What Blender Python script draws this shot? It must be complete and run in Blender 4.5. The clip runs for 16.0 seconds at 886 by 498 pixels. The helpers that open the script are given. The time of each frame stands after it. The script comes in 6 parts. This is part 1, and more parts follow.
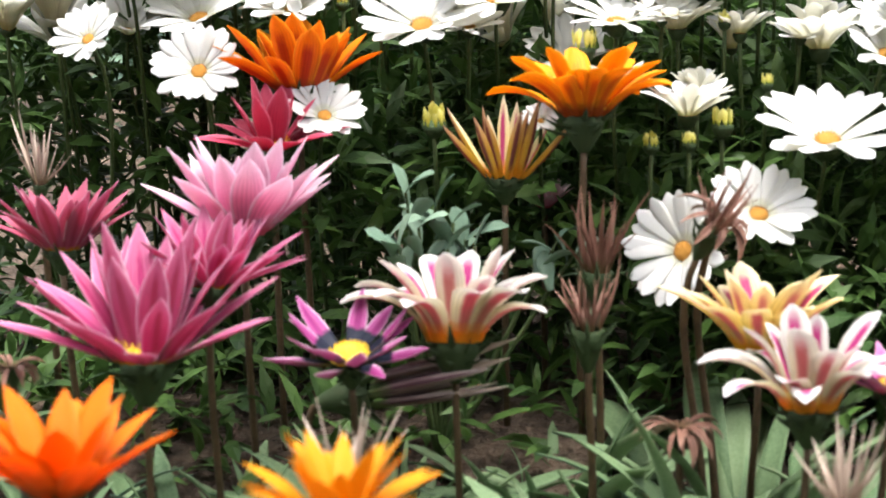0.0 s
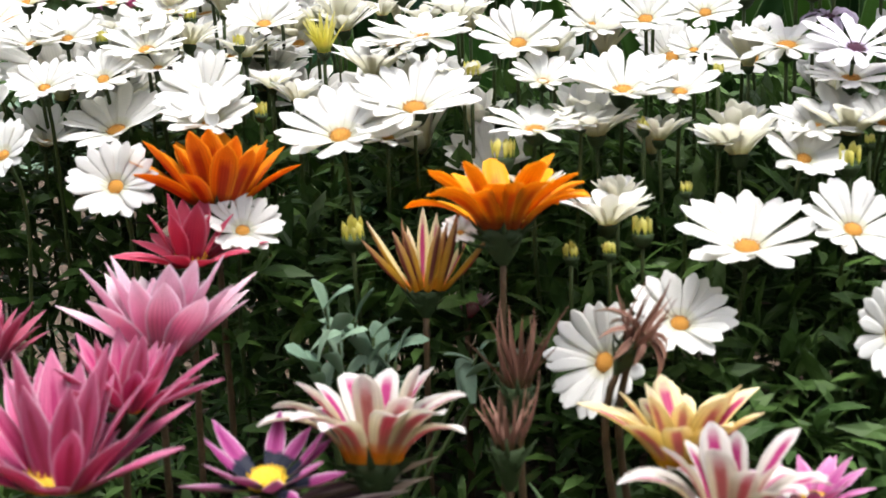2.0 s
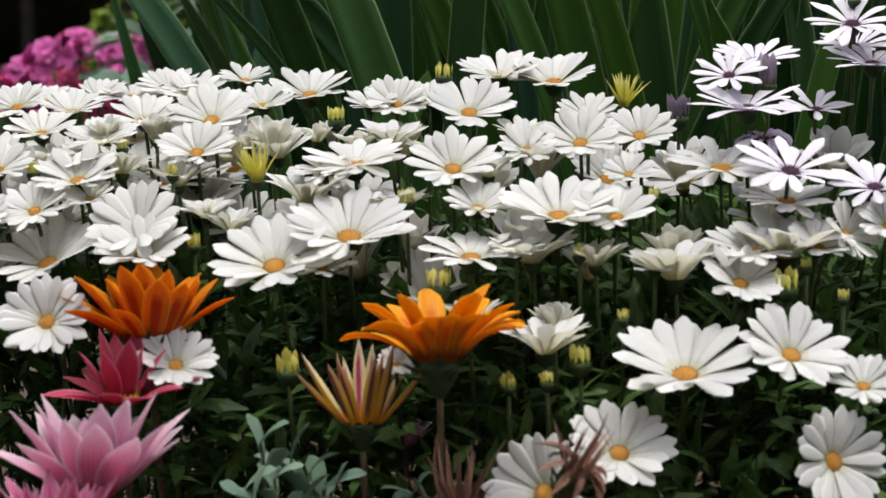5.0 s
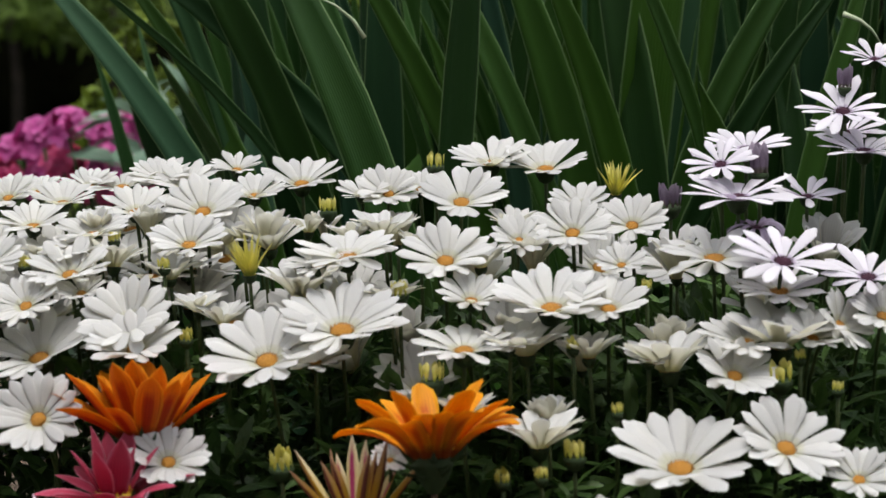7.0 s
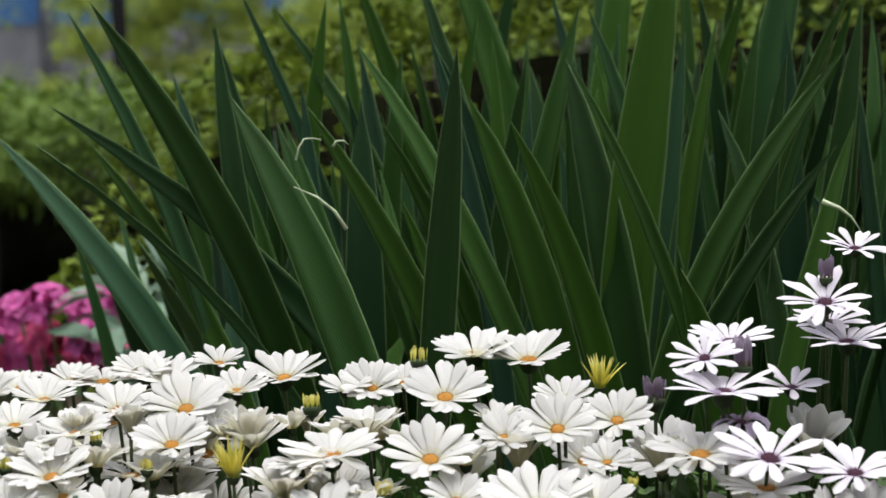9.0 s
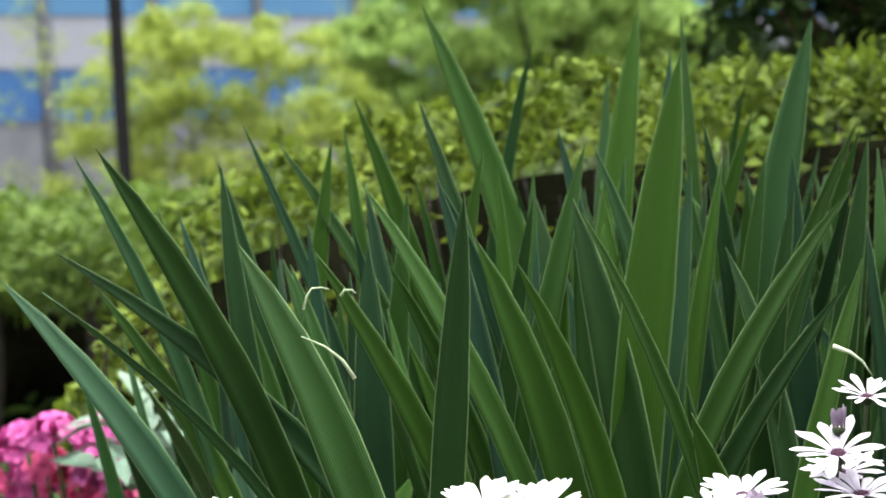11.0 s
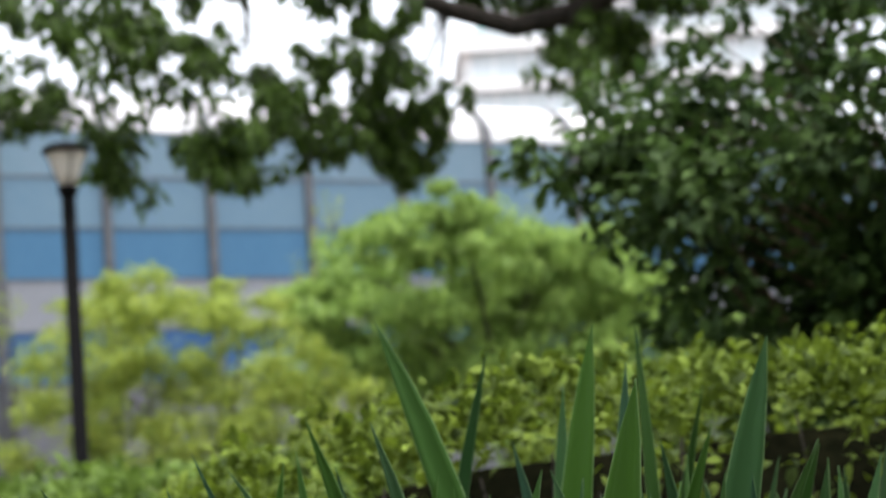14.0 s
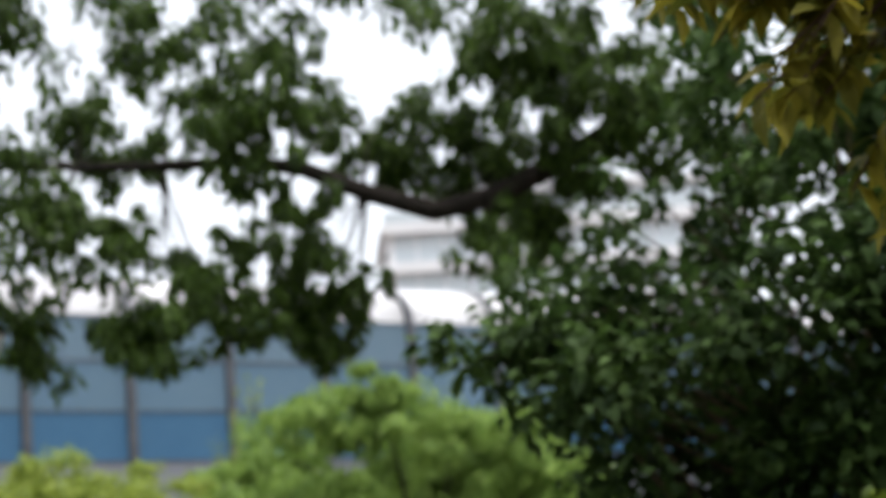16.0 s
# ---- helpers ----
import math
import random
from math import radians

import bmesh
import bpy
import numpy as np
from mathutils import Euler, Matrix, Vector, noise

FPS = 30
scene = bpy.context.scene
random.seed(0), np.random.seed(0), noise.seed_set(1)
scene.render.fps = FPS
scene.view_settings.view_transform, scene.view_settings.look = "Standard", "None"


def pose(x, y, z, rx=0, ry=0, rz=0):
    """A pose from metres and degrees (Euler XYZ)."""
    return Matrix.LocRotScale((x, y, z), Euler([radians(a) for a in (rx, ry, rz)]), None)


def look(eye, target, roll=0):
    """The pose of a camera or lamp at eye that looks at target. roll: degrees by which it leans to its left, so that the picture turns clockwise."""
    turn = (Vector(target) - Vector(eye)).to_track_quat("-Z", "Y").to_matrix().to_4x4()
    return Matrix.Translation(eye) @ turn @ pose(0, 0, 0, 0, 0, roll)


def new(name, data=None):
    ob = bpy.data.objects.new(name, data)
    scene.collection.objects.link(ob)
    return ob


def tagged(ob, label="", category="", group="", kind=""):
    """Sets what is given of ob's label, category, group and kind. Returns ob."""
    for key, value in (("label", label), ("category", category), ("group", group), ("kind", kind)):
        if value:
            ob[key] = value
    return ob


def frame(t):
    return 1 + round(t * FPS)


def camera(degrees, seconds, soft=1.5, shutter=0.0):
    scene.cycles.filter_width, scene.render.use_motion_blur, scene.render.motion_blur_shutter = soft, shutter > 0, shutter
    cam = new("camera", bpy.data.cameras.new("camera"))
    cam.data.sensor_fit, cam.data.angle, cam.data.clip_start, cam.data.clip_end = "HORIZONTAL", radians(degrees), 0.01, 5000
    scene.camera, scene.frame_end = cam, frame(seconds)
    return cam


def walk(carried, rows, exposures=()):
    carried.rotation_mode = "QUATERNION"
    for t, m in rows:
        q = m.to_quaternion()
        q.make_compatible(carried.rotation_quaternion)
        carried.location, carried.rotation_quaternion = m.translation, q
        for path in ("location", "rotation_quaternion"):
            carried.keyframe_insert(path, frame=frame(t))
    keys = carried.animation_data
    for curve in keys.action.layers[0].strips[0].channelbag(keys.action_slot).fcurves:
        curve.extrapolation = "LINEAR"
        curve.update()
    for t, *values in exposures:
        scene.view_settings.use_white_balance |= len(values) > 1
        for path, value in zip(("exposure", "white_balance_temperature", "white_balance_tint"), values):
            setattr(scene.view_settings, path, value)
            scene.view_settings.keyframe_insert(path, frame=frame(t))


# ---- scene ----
cam = camera(25.0, 16.0, soft=1.6)
cam.data.dof.use_dof = True
cam.data.dof.focus_distance = 1.0
cam.data.dof.aperture_fstop = 15.0

# seconds, eye x y z, yaw to the left, pitch up, roll
PATH = [
    (0, 0.0261, 0.0611, 0.4122, 4.059, -13.123, -0.669),
    (0.5, 0.0303, 0.0643, 0.4195, 3.966, -12.734, -0.887),
    (1, 0.0339, 0.0673, 0.4253, 3.473, -12.156, -1.073),
    (1.5, 0.0369, 0.0700, 0.4299, 3.097, -11.947, -1.231),
    (2, 0.0394, 0.0725, 0.4335, 2.638, -11.491, -1.366),
    (2.5, 0.0414, 0.0747, 0.4365, 2.051, -11.033, -1.483),
    (3, 0.0429, 0.0767, 0.4390, 1.641, -10.621, -1.584),
    (3.5, 0.0441, 0.0784, 0.4413, 1.390, -10.269, -1.675),
    (4, 0.0448, 0.0800, 0.4434, 1.138, -9.727, -1.759),
    (6.3, 0.0449, 0.0853, 0.4560, 1.026, -8.002, -2.124),
    (6.5, 0.0447, 0.0857, 0.4575, 0.948, -7.811, -2.159),
    (7, 0.0442, 0.0866, 0.4617, 0.711, -7.170, -2.250),
    (7.5, 0.0435, 0.0875, 0.4664, 0.637, -6.381, -2.348),
    (8, 0.0429, 0.0883, 0.4718, 0.344, -5.350, -2.453),
    (8.5, 0.0422, 0.0893, 0.4777, 0.093, -4.342, -2.567),
    (9, 0.0416, 0.0903, 0.4842, -0.162, -2.971, -2.690),
    (9.2, 0.0413, 0.0907, 0.4869, -0.201, -2.609, -2.741),
    (11.3, 0.0403, 0.0971, 0.5193, -0.122, 0.185, -3.344),
    (11.5, 0.0404, 0.0980, 0.5225, -0.041, 0.647, -3.406),
    (12, 0.0409, 0.1003, 0.5306, -0.156, 2.433, -3.562),
    (12.5, 0.0416, 0.1030, 0.5384, -0.435, 4.513, -3.718),
    (13, 0.0428, 0.1061, 0.5459, -0.637, 5.524, -3.872),
    (13.5, 0.0443, 0.1097, 0.5527, -0.929, 6.103, -4.020),
    (14, 0.0462, 0.1139, 0.5586, -1.887, 6.882, -4.159),
    (14.5, 0.0487, 0.1186, 0.5635, -2.919, 7.940, -4.286),
    (15, 0.0516, 0.1239, 0.5669, -3.647, 9.406, -4.397),
    (15.5, 0.0551, 0.1299, 0.5687, -4.209, 11.032, -4.489),
    (16, 0.0592, 0.1367, 0.5685, -4.524, 11.907, -4.555),
]


def stand(x, y, z, yaw, pitch, roll):
    return pose(x, y, z, 90 + pitch, 0, yaw) @ pose(0, 0, 0, 0, 0, roll)


EXPOSURE = [(0.0, 1.9), (2.0, 1.45), (4.0, 0.85), (7.0, 0.42), (8.0, 0.48), (9.0, 0.72), (11.5, 2.0), (12.3, 2.05), (13.0, 1.58), (14.0, 1.32), (14.5, 1.15), (15.5, 0.92), (16.0, 0.72)]
walk(cam, [(t, stand(*row)) for t, *row in PATH], EXPOSURE)

# ---- sky and sun: bright, thinly overcast ----
world = bpy.data.worlds.new("sky")
scene.world = world
world.use_nodes = True
wn, wl = world.node_tree.nodes, world.node_tree.links
wn.clear()
sky = wn.new("ShaderNodeTexSky")
sky.sky_type = "NISHITA"
sky.sun_disc = False
sky.sun_elevation = radians(82)
sky.sun_rotation = radians(140)
sky.dust_density = 4.0
grey = wn.new("ShaderNodeHueSaturation")
grey.inputs["Saturation"].default_value = 0.3
back = wn.new("ShaderNodeBackground")
back.inputs["Strength"].default_value = 0.23
wout = wn.new("ShaderNodeOutputWorld")
wl.new(sky.outputs[0], grey.inputs["Color"])
wl.new(grey.outputs[0], back.inputs["Color"])
wl.new(back.outputs[0], wout.inputs[0])

sun = new("sun", bpy.data.lights.new("sun", "SUN"))
sun.data.energy = 1.4
sun.data.angle = radians(22)
sun.data.color = (1.0, 0.97, 0.92)
sun.matrix_world = look((0.5, -0.6, 6.0), (0, 0, 0))


# ---- materials ----
def ramp_value(nt, socket, low, high):
    n = nt.nodes.new("ShaderNodeMapRange")
    n.inputs["From Min"].default_value, n.inputs["From Max"].default_value = low, high
    nt.links.new(socket, n.inputs["Value"])
    return n.outputs["Result"]


def blend(nt, factor, a, b):
    """a and b: colours or sockets."""
    n = nt.nodes.new("ShaderNodeMix")
    n.data_type = "RGBA"
    if isinstance(factor, (int, float)):
        n.inputs[0].default_value = factor
    else:
        nt.links.new(factor, n.inputs[0])
    for slot, v in ((6, a), (7, b)):
        if isinstance(v, tuple):
            n.inputs[slot].default_value = (*v, 1)
        else:
            nt.links.new(v, n.inputs[slot])
    return n.outputs[2]


def calc(nt, op, a, b=0.0):
    n = nt.nodes.new("ShaderNodeMath")
    n.operation = op
    for k, v in enumerate((a, b)):
        if isinstance(v, (int, float)):
            n.inputs[k].default_value = v
        else:
            nt.links.new(v, n.inputs[k])
    return n.outputs[0]


def noise_of(nt, scale, detail=4.0, coords="Object"):
    tc = nt.nodes.new("ShaderNodeTexCoord")
    n = nt.nodes.new("ShaderNodeTexNoise")
    n.inputs["Scale"].default_value, n.inputs["Detail"].default_value = scale, detail
    nt.links.new(tc.outputs[coords], n.inputs["Vector"])
    return n.outputs[0]


def material(name, rough=0.6, metal=0.0, through_light=0.0, spec=0.5):
    """A node material with its tree, its main shader and, for thin living tissue, light that passes through."""
    m = bpy.data.materials.new(name)
    m.use_nodes = True
    nt = m.node_tree
    b = nt.nodes["Principled BSDF"]
    b.inputs["Roughness"].default_value, b.inputs["Metallic"].default_value = rough, metal
    b.inputs["Specular IOR Level"].default_value = spec
    glow = None
    if through_light:
        glow = nt.nodes.new("ShaderNodeBsdfTranslucent")
        mix = nt.nodes.new("ShaderNodeMixShader")
        mix.inputs[0].default_value = through_light
        out = nt.nodes["Material Output"]
        nt.links.new(b.outputs[0], mix.inputs[1])
        nt.links.new(glow.outputs[0], mix.inputs[2])
        nt.links.new(mix.outputs[0], out.inputs[0])
    return m, nt, b, glow


def paint(nt, b, glow, colour):
    for s in (b.inputs["Base Color"], *([glow.inputs["Color"]] if glow else [])):
        nt.links.new(colour, s)


def relief(nt, b, height, strength, distance=0.002):
    n = nt.nodes.new("ShaderNodeBump")
    n.inputs["Strength"].default_value, n.inputs["Distance"].default_value = strength, distance
    nt.links.new(height, n.inputs["Height"])
    nt.links.new(n.outputs[0], b.inputs["Normal"])


def plain(name, dark, light, scale=30, rough=0.7, metal=0.0, bump=0.3, depth=0.002, fine=6.0):
    """Two tones mixed at two scales, with relief."""
    m, nt, b, glow = material(name, rough, metal, 0.0, 0.22)
    wide, grain = noise_of(nt, scale), noise_of(nt, scale * fine)
    f = ramp_value(nt, calc(nt, "ADD", calc(nt, "MULTIPLY", wide, 0.6), calc(nt, "MULTIPLY", grain, 0.4)), 0.35, 0.65)
    paint(nt, b, glow, blend(nt, f, dark, light))
    if bump:
        relief(nt, b, grain, bump, depth)
    return m


def petal_paint(name, root, body, tip, stripe=None, stripe_half=0.3, stripe_to=0.95, edge=None, root_end=0.15, veins=0.55, thin=0.5, rough=0.55, ring=None):
    """Petal colour along its length, with an optional middle stripe, pale edge and dark ring near the root."""
    m, nt, b, glow = material(name, rough, 0.0, thin, 0.25)
    uv = nt.nodes.new("ShaderNodeUVMap")
    sep = nt.nodes.new("ShaderNodeSeparateXYZ")
    nt.links.new(uv.outputs[0], sep.inputs[0])
    across = calc(nt, "ABSOLUTE", calc(nt, "SUBTRACT", calc(nt, "MULTIPLY", sep.outputs[0], 2.0), 1.0))
    along = sep.outputs[1]
    wob = calc(nt, "MULTIPLY", calc(nt, "SUBTRACT", noise_of(nt, 9.0, 3.0), 0.5), 0.16)
    along_w = calc(nt, "ADD", along, wob)
    c = blend(nt, ramp_value(nt, along_w, 0.45, 1.0), body, tip)
    if stripe:
        inside = calc(nt, "SUBTRACT", 1.0, ramp_value(nt, calc(nt, "ADD", across, wob), stripe_half * 0.7, stripe_half * 1.3))
        upto = calc(nt, "SUBTRACT", 1.0, ramp_value(nt, along_w, stripe_to - 0.18, stripe_to))
        c = blend(nt, calc(nt, "MULTIPLY", inside, upto), c, stripe)
    if edge:
        c = blend(nt, ramp_value(nt, calc(nt, "ADD", across, calc(nt, "MULTIPLY", wob, 0.4)), 0.80, 0.96), c, edge)
    if ring:
        c = blend(nt, calc(nt, "SUBTRACT", 1.0, ramp_value(nt, along_w, 0.34, 0.42)), c, ring)
    c = blend(nt, calc(nt, "SUBTRACT", 1.0, ramp_value(nt, along_w, root_end * 0.6, root_end * 1.5)), c, root)
    wave = nt.nodes.new("ShaderNodeTexWave")
    wave.bands_direction = "X"
    wave.inputs["Scale"].default_value, wave.inputs["Distortion"].default_value = 2.6, 1.6
    nt.links.new(uv.outputs[0], wave.inputs["Vector"])
    rnd = nt.nodes.new("ShaderNodeObjectInfo")
    hsv = nt.nodes.new("ShaderNodeHueSaturation")
    nt.links.new(calc(nt, "ADD", 0.86, calc(nt, "MULTIPLY", rnd.outputs["Random"], 0.2)), hsv.inputs["Value"])
    shade = blend(nt, calc(nt, "MULTIPLY", wave.outputs[1], veins), (1, 1, 1), (0.60, 0.56, 0.58))
    mul = nt.nodes.new("ShaderNodeMix")
    mul.data_type, mul.blend_type = "RGBA", "MULTIPLY"
    mul.inputs[0].default_value = 1.0
    nt.links.new(c, mul.inputs[6])
    nt.links.new(shade, mul.inputs[7])
    nt.links.new(mul.outputs[2], hsv.inputs["Color"])
    paint(nt, b, glow, hsv.outputs[0])
    relief(nt, b, wave.outputs[1], 0.25, 0.0004)
    return m


def leaf_paint(name, dark, light, back_tone=None, thin=0.3, rough=0.5, scale=25, island=0.5):
    """Foliage: each leaf has its own tone between dark and light."""
    m, nt, b, glow = material(name, rough, 0.0, thin, 0.2)
    geo = nt.nodes.new("ShaderNodeNewGeometry")
    rnd = nt.nodes.new("ShaderNodeObjectInfo")
    own = calc(nt, "FRACT", calc(nt, "ADD", geo.outputs["Random Per Island"], rnd.outputs["Random"]))
    patch = noise_of(nt, scale, 3.0)
    f = calc(nt, "ADD", calc(nt, "MULTIPLY", own, island), calc(nt, "MULTIPLY", patch, 1.0 - island))
    paint(nt, b, glow, blend(nt, ramp_value(nt, f, 0.15, 0.85), dark, light))
    return m


def sword_paint(name, dark, light):
    """Long ribbed blades with pale edges."""
    m, nt, b, glow = material(name, 0.45, 0.0, 0.3, 0.25)
    uv = nt.nodes.new("ShaderNodeUVMap")
    sep = nt.nodes.new("ShaderNodeSeparateXYZ")
    nt.links.new(uv.outputs[0], sep.inputs[0])
    across = calc(nt, "ABSOLUTE", calc(nt, "SUBTRACT", calc(nt, "MULTIPLY", sep.outputs[0], 2.0), 1.0))
    rnd = nt.nodes.new("ShaderNodeObjectInfo")
    wave = nt.nodes.new("ShaderNodeTexWave")
    wave.bands_direction = "X"
    wave.inputs["Scale"].default_value, wave.inputs["Distortion"].default_value = 6.0, 0.4
    nt.links.new(uv.outputs[0], wave.inputs["Vector"])
    f = calc(nt, "ADD", calc(nt, "MULTIPLY", rnd.outputs["Random"], 0.6), calc(nt, "MULTIPLY", noise_of(nt, 14.0), 0.4))
    c = blend(nt, f, dark, light)
    own = calc(nt, "FRACT", calc(nt, "MULTIPLY", rnd.outputs["Random"], 7.31))
    c = blend(nt, calc(nt, "MULTIPLY", ramp_value(nt, own, 0.35, 1.0), 0.75), c, (0.030, 0.085, 0.058))
    fresh = calc(nt, "FRACT", calc(nt, "MULTIPLY", rnd.outputs["Random"], 23.7))
    c = blend(nt, calc(nt, "MULTIPLY", ramp_value(nt, fresh, 0.6, 1.0), 0.8), c, (0.050, 0.130, 0.010))
    c = blend(nt, calc(nt, "MULTIPLY", wave.outputs[1], 0.22), c, light)
    c = blend(nt, calc(nt, "MULTIPLY", ramp_value(nt, across, 0.91, 0.98), 0.75), c, (0.20, 0.31, 0.13))
    paint(nt, b, glow, c)
    relief(nt, b, wave.outputs[1], 0.3, 0.0005)
    return m


STEM = plain("stem_green", (0.022, 0.042, 0.012), (0.060, 0.080, 0.026), 90, 0.6)
STEM_RED = plain("stem_reddish", (0.035, 0.024, 0.012), (0.085, 0.052, 0.026), 90, 0.6)
CALYX = plain("calyx_green", (0.009, 0.022, 0.007), (0.030, 0.050, 0.014), 120, 0.6)
SOIL = plain("soil", (0.034, 0.023, 0.016), (0.125, 0.090, 0.064), 14, 0.95, bump=1.0, depth=0.02, fine=9.0)
BARK = plain("bark", (0.008, 0.007, 0.005), (0.039, 0.031, 0.025), 30, 0.9, bump=0.9, depth=0.01)
TWIG = plain("twig_brown", (0.05, 0.03, 0.02), (0.12, 0.08, 0.05), 60, 0.8)
DRY = petal_paint("dry_bract", (0.10, 0.06, 0.025), (0.18, 0.085, 0.060), (0.30, 0.17, 0.12), thin=0.2)
PALE_TIP = plain("pale_leaf_tip", (0.22, 0.30, 0.16), (0.42, 0.48, 0.32), 60, 0.6)
STRAW = petal_paint("straw_bract", (0.20, 0.13, 0.08), (0.42, 0.32, 0.25), (0.60, 0.50, 0.42), thin=0.2)
DISC_ORANGE = plain("disc_orange", (0.26, 0.10, 0.02), (0.66, 0.34, 0.06), 400, 0.7, bump=0.6, depth=0.0006)
DISC_YELLOW = plain("disc_yellow", (0.55, 0.33, 0.02), (0.85, 0.62, 0.06), 400, 0.7, bump=0.6, depth=0.0006)
DISC_PURPLE = plain("disc_purple", (0.018, 0.010, 0.022), (0.10, 0.025, 0.05), 400, 0.6, bump=0.6, depth=0.0006)
BUD_YELLOW = petal_paint("bud_petal", (0.38, 0.44, 0.06), (0.76, 0.72, 0.17), (0.86, 0.82, 0.34), veins=0.3)
WHITE_TOP = petal_paint("white_petal", (0.62, 0.62, 0.50), (0.71, 0.71, 0.70), (0.74, 0.74, 0.74), veins=0.14, thin=0.5)
WHITE_BACK = petal_paint("white_petal_back", (0.70, 0.68, 0.40), (0.87, 0.85, 0.66), (0.89, 0.88, 0.79), veins=0.2, thin=0.80)
LILAC_TOP = petal_paint("lilac_white_petal", (0.60, 0.52, 0.66), (0.84, 0.82, 0.86), (0.86, 0.85, 0.87), veins=0.12, thin=0.5, root_end=0.08)
LILAC_BACK = petal_paint("lilac_petal_back", (0.35, 0.28, 0.35), (0.56, 0.48, 0.62), (0.72, 0.66, 0.76), veins=0.5)
LEAF_DAISY = leaf_paint("daisy_leaf", (0.014, 0.035, 0.010), (0.068, 0.128, 0.028), thin=0.25)
LEAF_GAZ = leaf_paint("gazania_leaf", (0.060, 0.120, 0.050), (0.225, 0.315, 0.165), scale=60)
LEAF_GREY = leaf_paint("grey_green_leaf", (0.095, 0.165, 0.115), (0.22, 0.31, 0.22))
SWORD = sword_paint("iris_blade", (0.002, 0.016, 0.0035), (0.034, 0.100, 0.013))
LEAF_HEDGE = leaf_paint("hedge_leaf", (0.009, 0.022, 0.003), (0.155, 0.220, 0.022), thin=0.3, rough=0.75)
LEAF_SHRUB = leaf_paint("shrub_leaf", (0.009, 0.024, 0.007), (0.070, 0.125, 0.026), rough=0.7, thin=0.35)
LEAF_TREE = leaf_paint("zelkova_leaf", (0.008, 0.020, 0.005), (0.095, 0.165, 0.024), thin=0.45)
LEAF_MAPLE = leaf_paint("fresh_green_leaf", (0.090, 0.170, 0.030), (0.275, 0.400, 0.085), thin=0.4, scale=3)
LEAF_ELM = leaf_paint("yellow_green_leaf", (0.115, 0.175, 0.024), (0.33, 0.40, 0.065), thin=0.4, scale=3)
LEAF_LOW = leaf_paint("low_shrub_leaf", (0.030, 0.060, 0.010), (0.12, 0.19, 0.028), thin=0.35, rough=0.7)
LEAF_AUTUMN = leaf_paint("yellow_brown_leaf", (0.045, 0.065, 0.010), (0.32, 0.27, 0.03), thin=0.5)
PINK = petal_paint("geranium_petal", (0.52, 0.06, 0.28), (0.70, 0.12, 0.44), (0.76, 0.22, 0.54))
PINK_RED = petal_paint("geranium_petal_red", (0.62, 0.05, 0.18), (0.80, 0.09, 0.30), (0.84, 0.20, 0.42))
BLACK_METAL = plain("black_metal", (0.001, 0.001, 0.0015), (0.003, 0.003, 0.003), 20, 0.7, 0.0, bump=0.15)
BLACK_METAL.node_tree.nodes["Principled BSDF"].inputs["Specular IOR Level"].default_value = 0.05
BLACK_METAL.node_tree.nodes["Principled BSDF"].inputs["Specular IOR Level"].default_value = 0.04
STEEL = plain("post_grey", (0.07, 0.075, 0.085), (0.12, 0.125, 0.135), 3, 0.55, 0.2, bump=0.1)
CONCRETE = plain("concrete", (0.085, 0.090, 0.100), (0.130, 0.135, 0.145), 2, 0.85, bump=0.3, depth=0.01)
BARRIER_SKY = plain("panel_pale_blue", (0.118, 0.190, 0.245), (0.140, 0.205, 0.262), 0.8, 0.35, bump=0)
BARRIER_MID = plain("panel_light_blue", (0.096, 0.170, 0.240), (0.116, 0.190, 0.252), 0.8, 0.35, bump=0)
BARRIER_BLUE = plain("panel_blue", (0.044, 0.125, 0.225), (0.054, 0.142, 0.242), 0.8, 0.35, bump=0)
BARRIER_DEEP = plain("panel_deep_blue", (0.020, 0.072, 0.185), (0.026, 0.086, 0.205), 0.8, 0.35, bump=0)
BARRIER_WHITE = plain("panel_white", (0.185, 0.196, 0.220), (0.208, 0.220, 0.246), 0.8, 0.4, bump=0)
BARRIER_TOP = plain("panel_top_white", (0.57, 0.57, 0.58), (0.61, 0.61, 0.63), 0.8, 0.4, bump=0)
BLOCK_WALL = plain("block_wall_grey", (0.12, 0.115, 0.10), (0.24, 0.23, 0.20), 3, 0.9, bump=0.5, depth=0.01)
# near black without sheen: shade within hedge and low shrub put into the colour
SHADE_DARK = plain("shade_dark", (0.003, 0.004, 0.002), (0.010, 0.010, 0.005), 60, 0.95, bump=0.8, depth=0.01)
SHADE_DARK.node_tree.nodes["Principled BSDF"].inputs["Specular IOR Level"].default_value = 0.0
HOUSE_WHITE = plain("plaster_white", (0.76, 0.76, 0.77), (0.82, 0.82, 0.83), 0.5, 0.8, bump=0)
GLASS_BLUE, _nt, _b, _g = material("window_glass", 0.08)
_b.inputs["Base Color"].default_value = (0.58, 0.64, 0.67, 1)
TEAL = plain("teal_canopy", (0.02, 0.28, 0.24), (0.05, 0.38, 0.33), 1.0, 0.4, bump=0)
FROST, _nt, _b, _g = material("frosted_lamp_glass", 0.5, 0.0, 0.45)
paint(_nt, _b, _g, blend(_nt, noise_of(_nt, 6.0), (0.62, 0.58, 0.50), (0.72, 0.69, 0.62)))


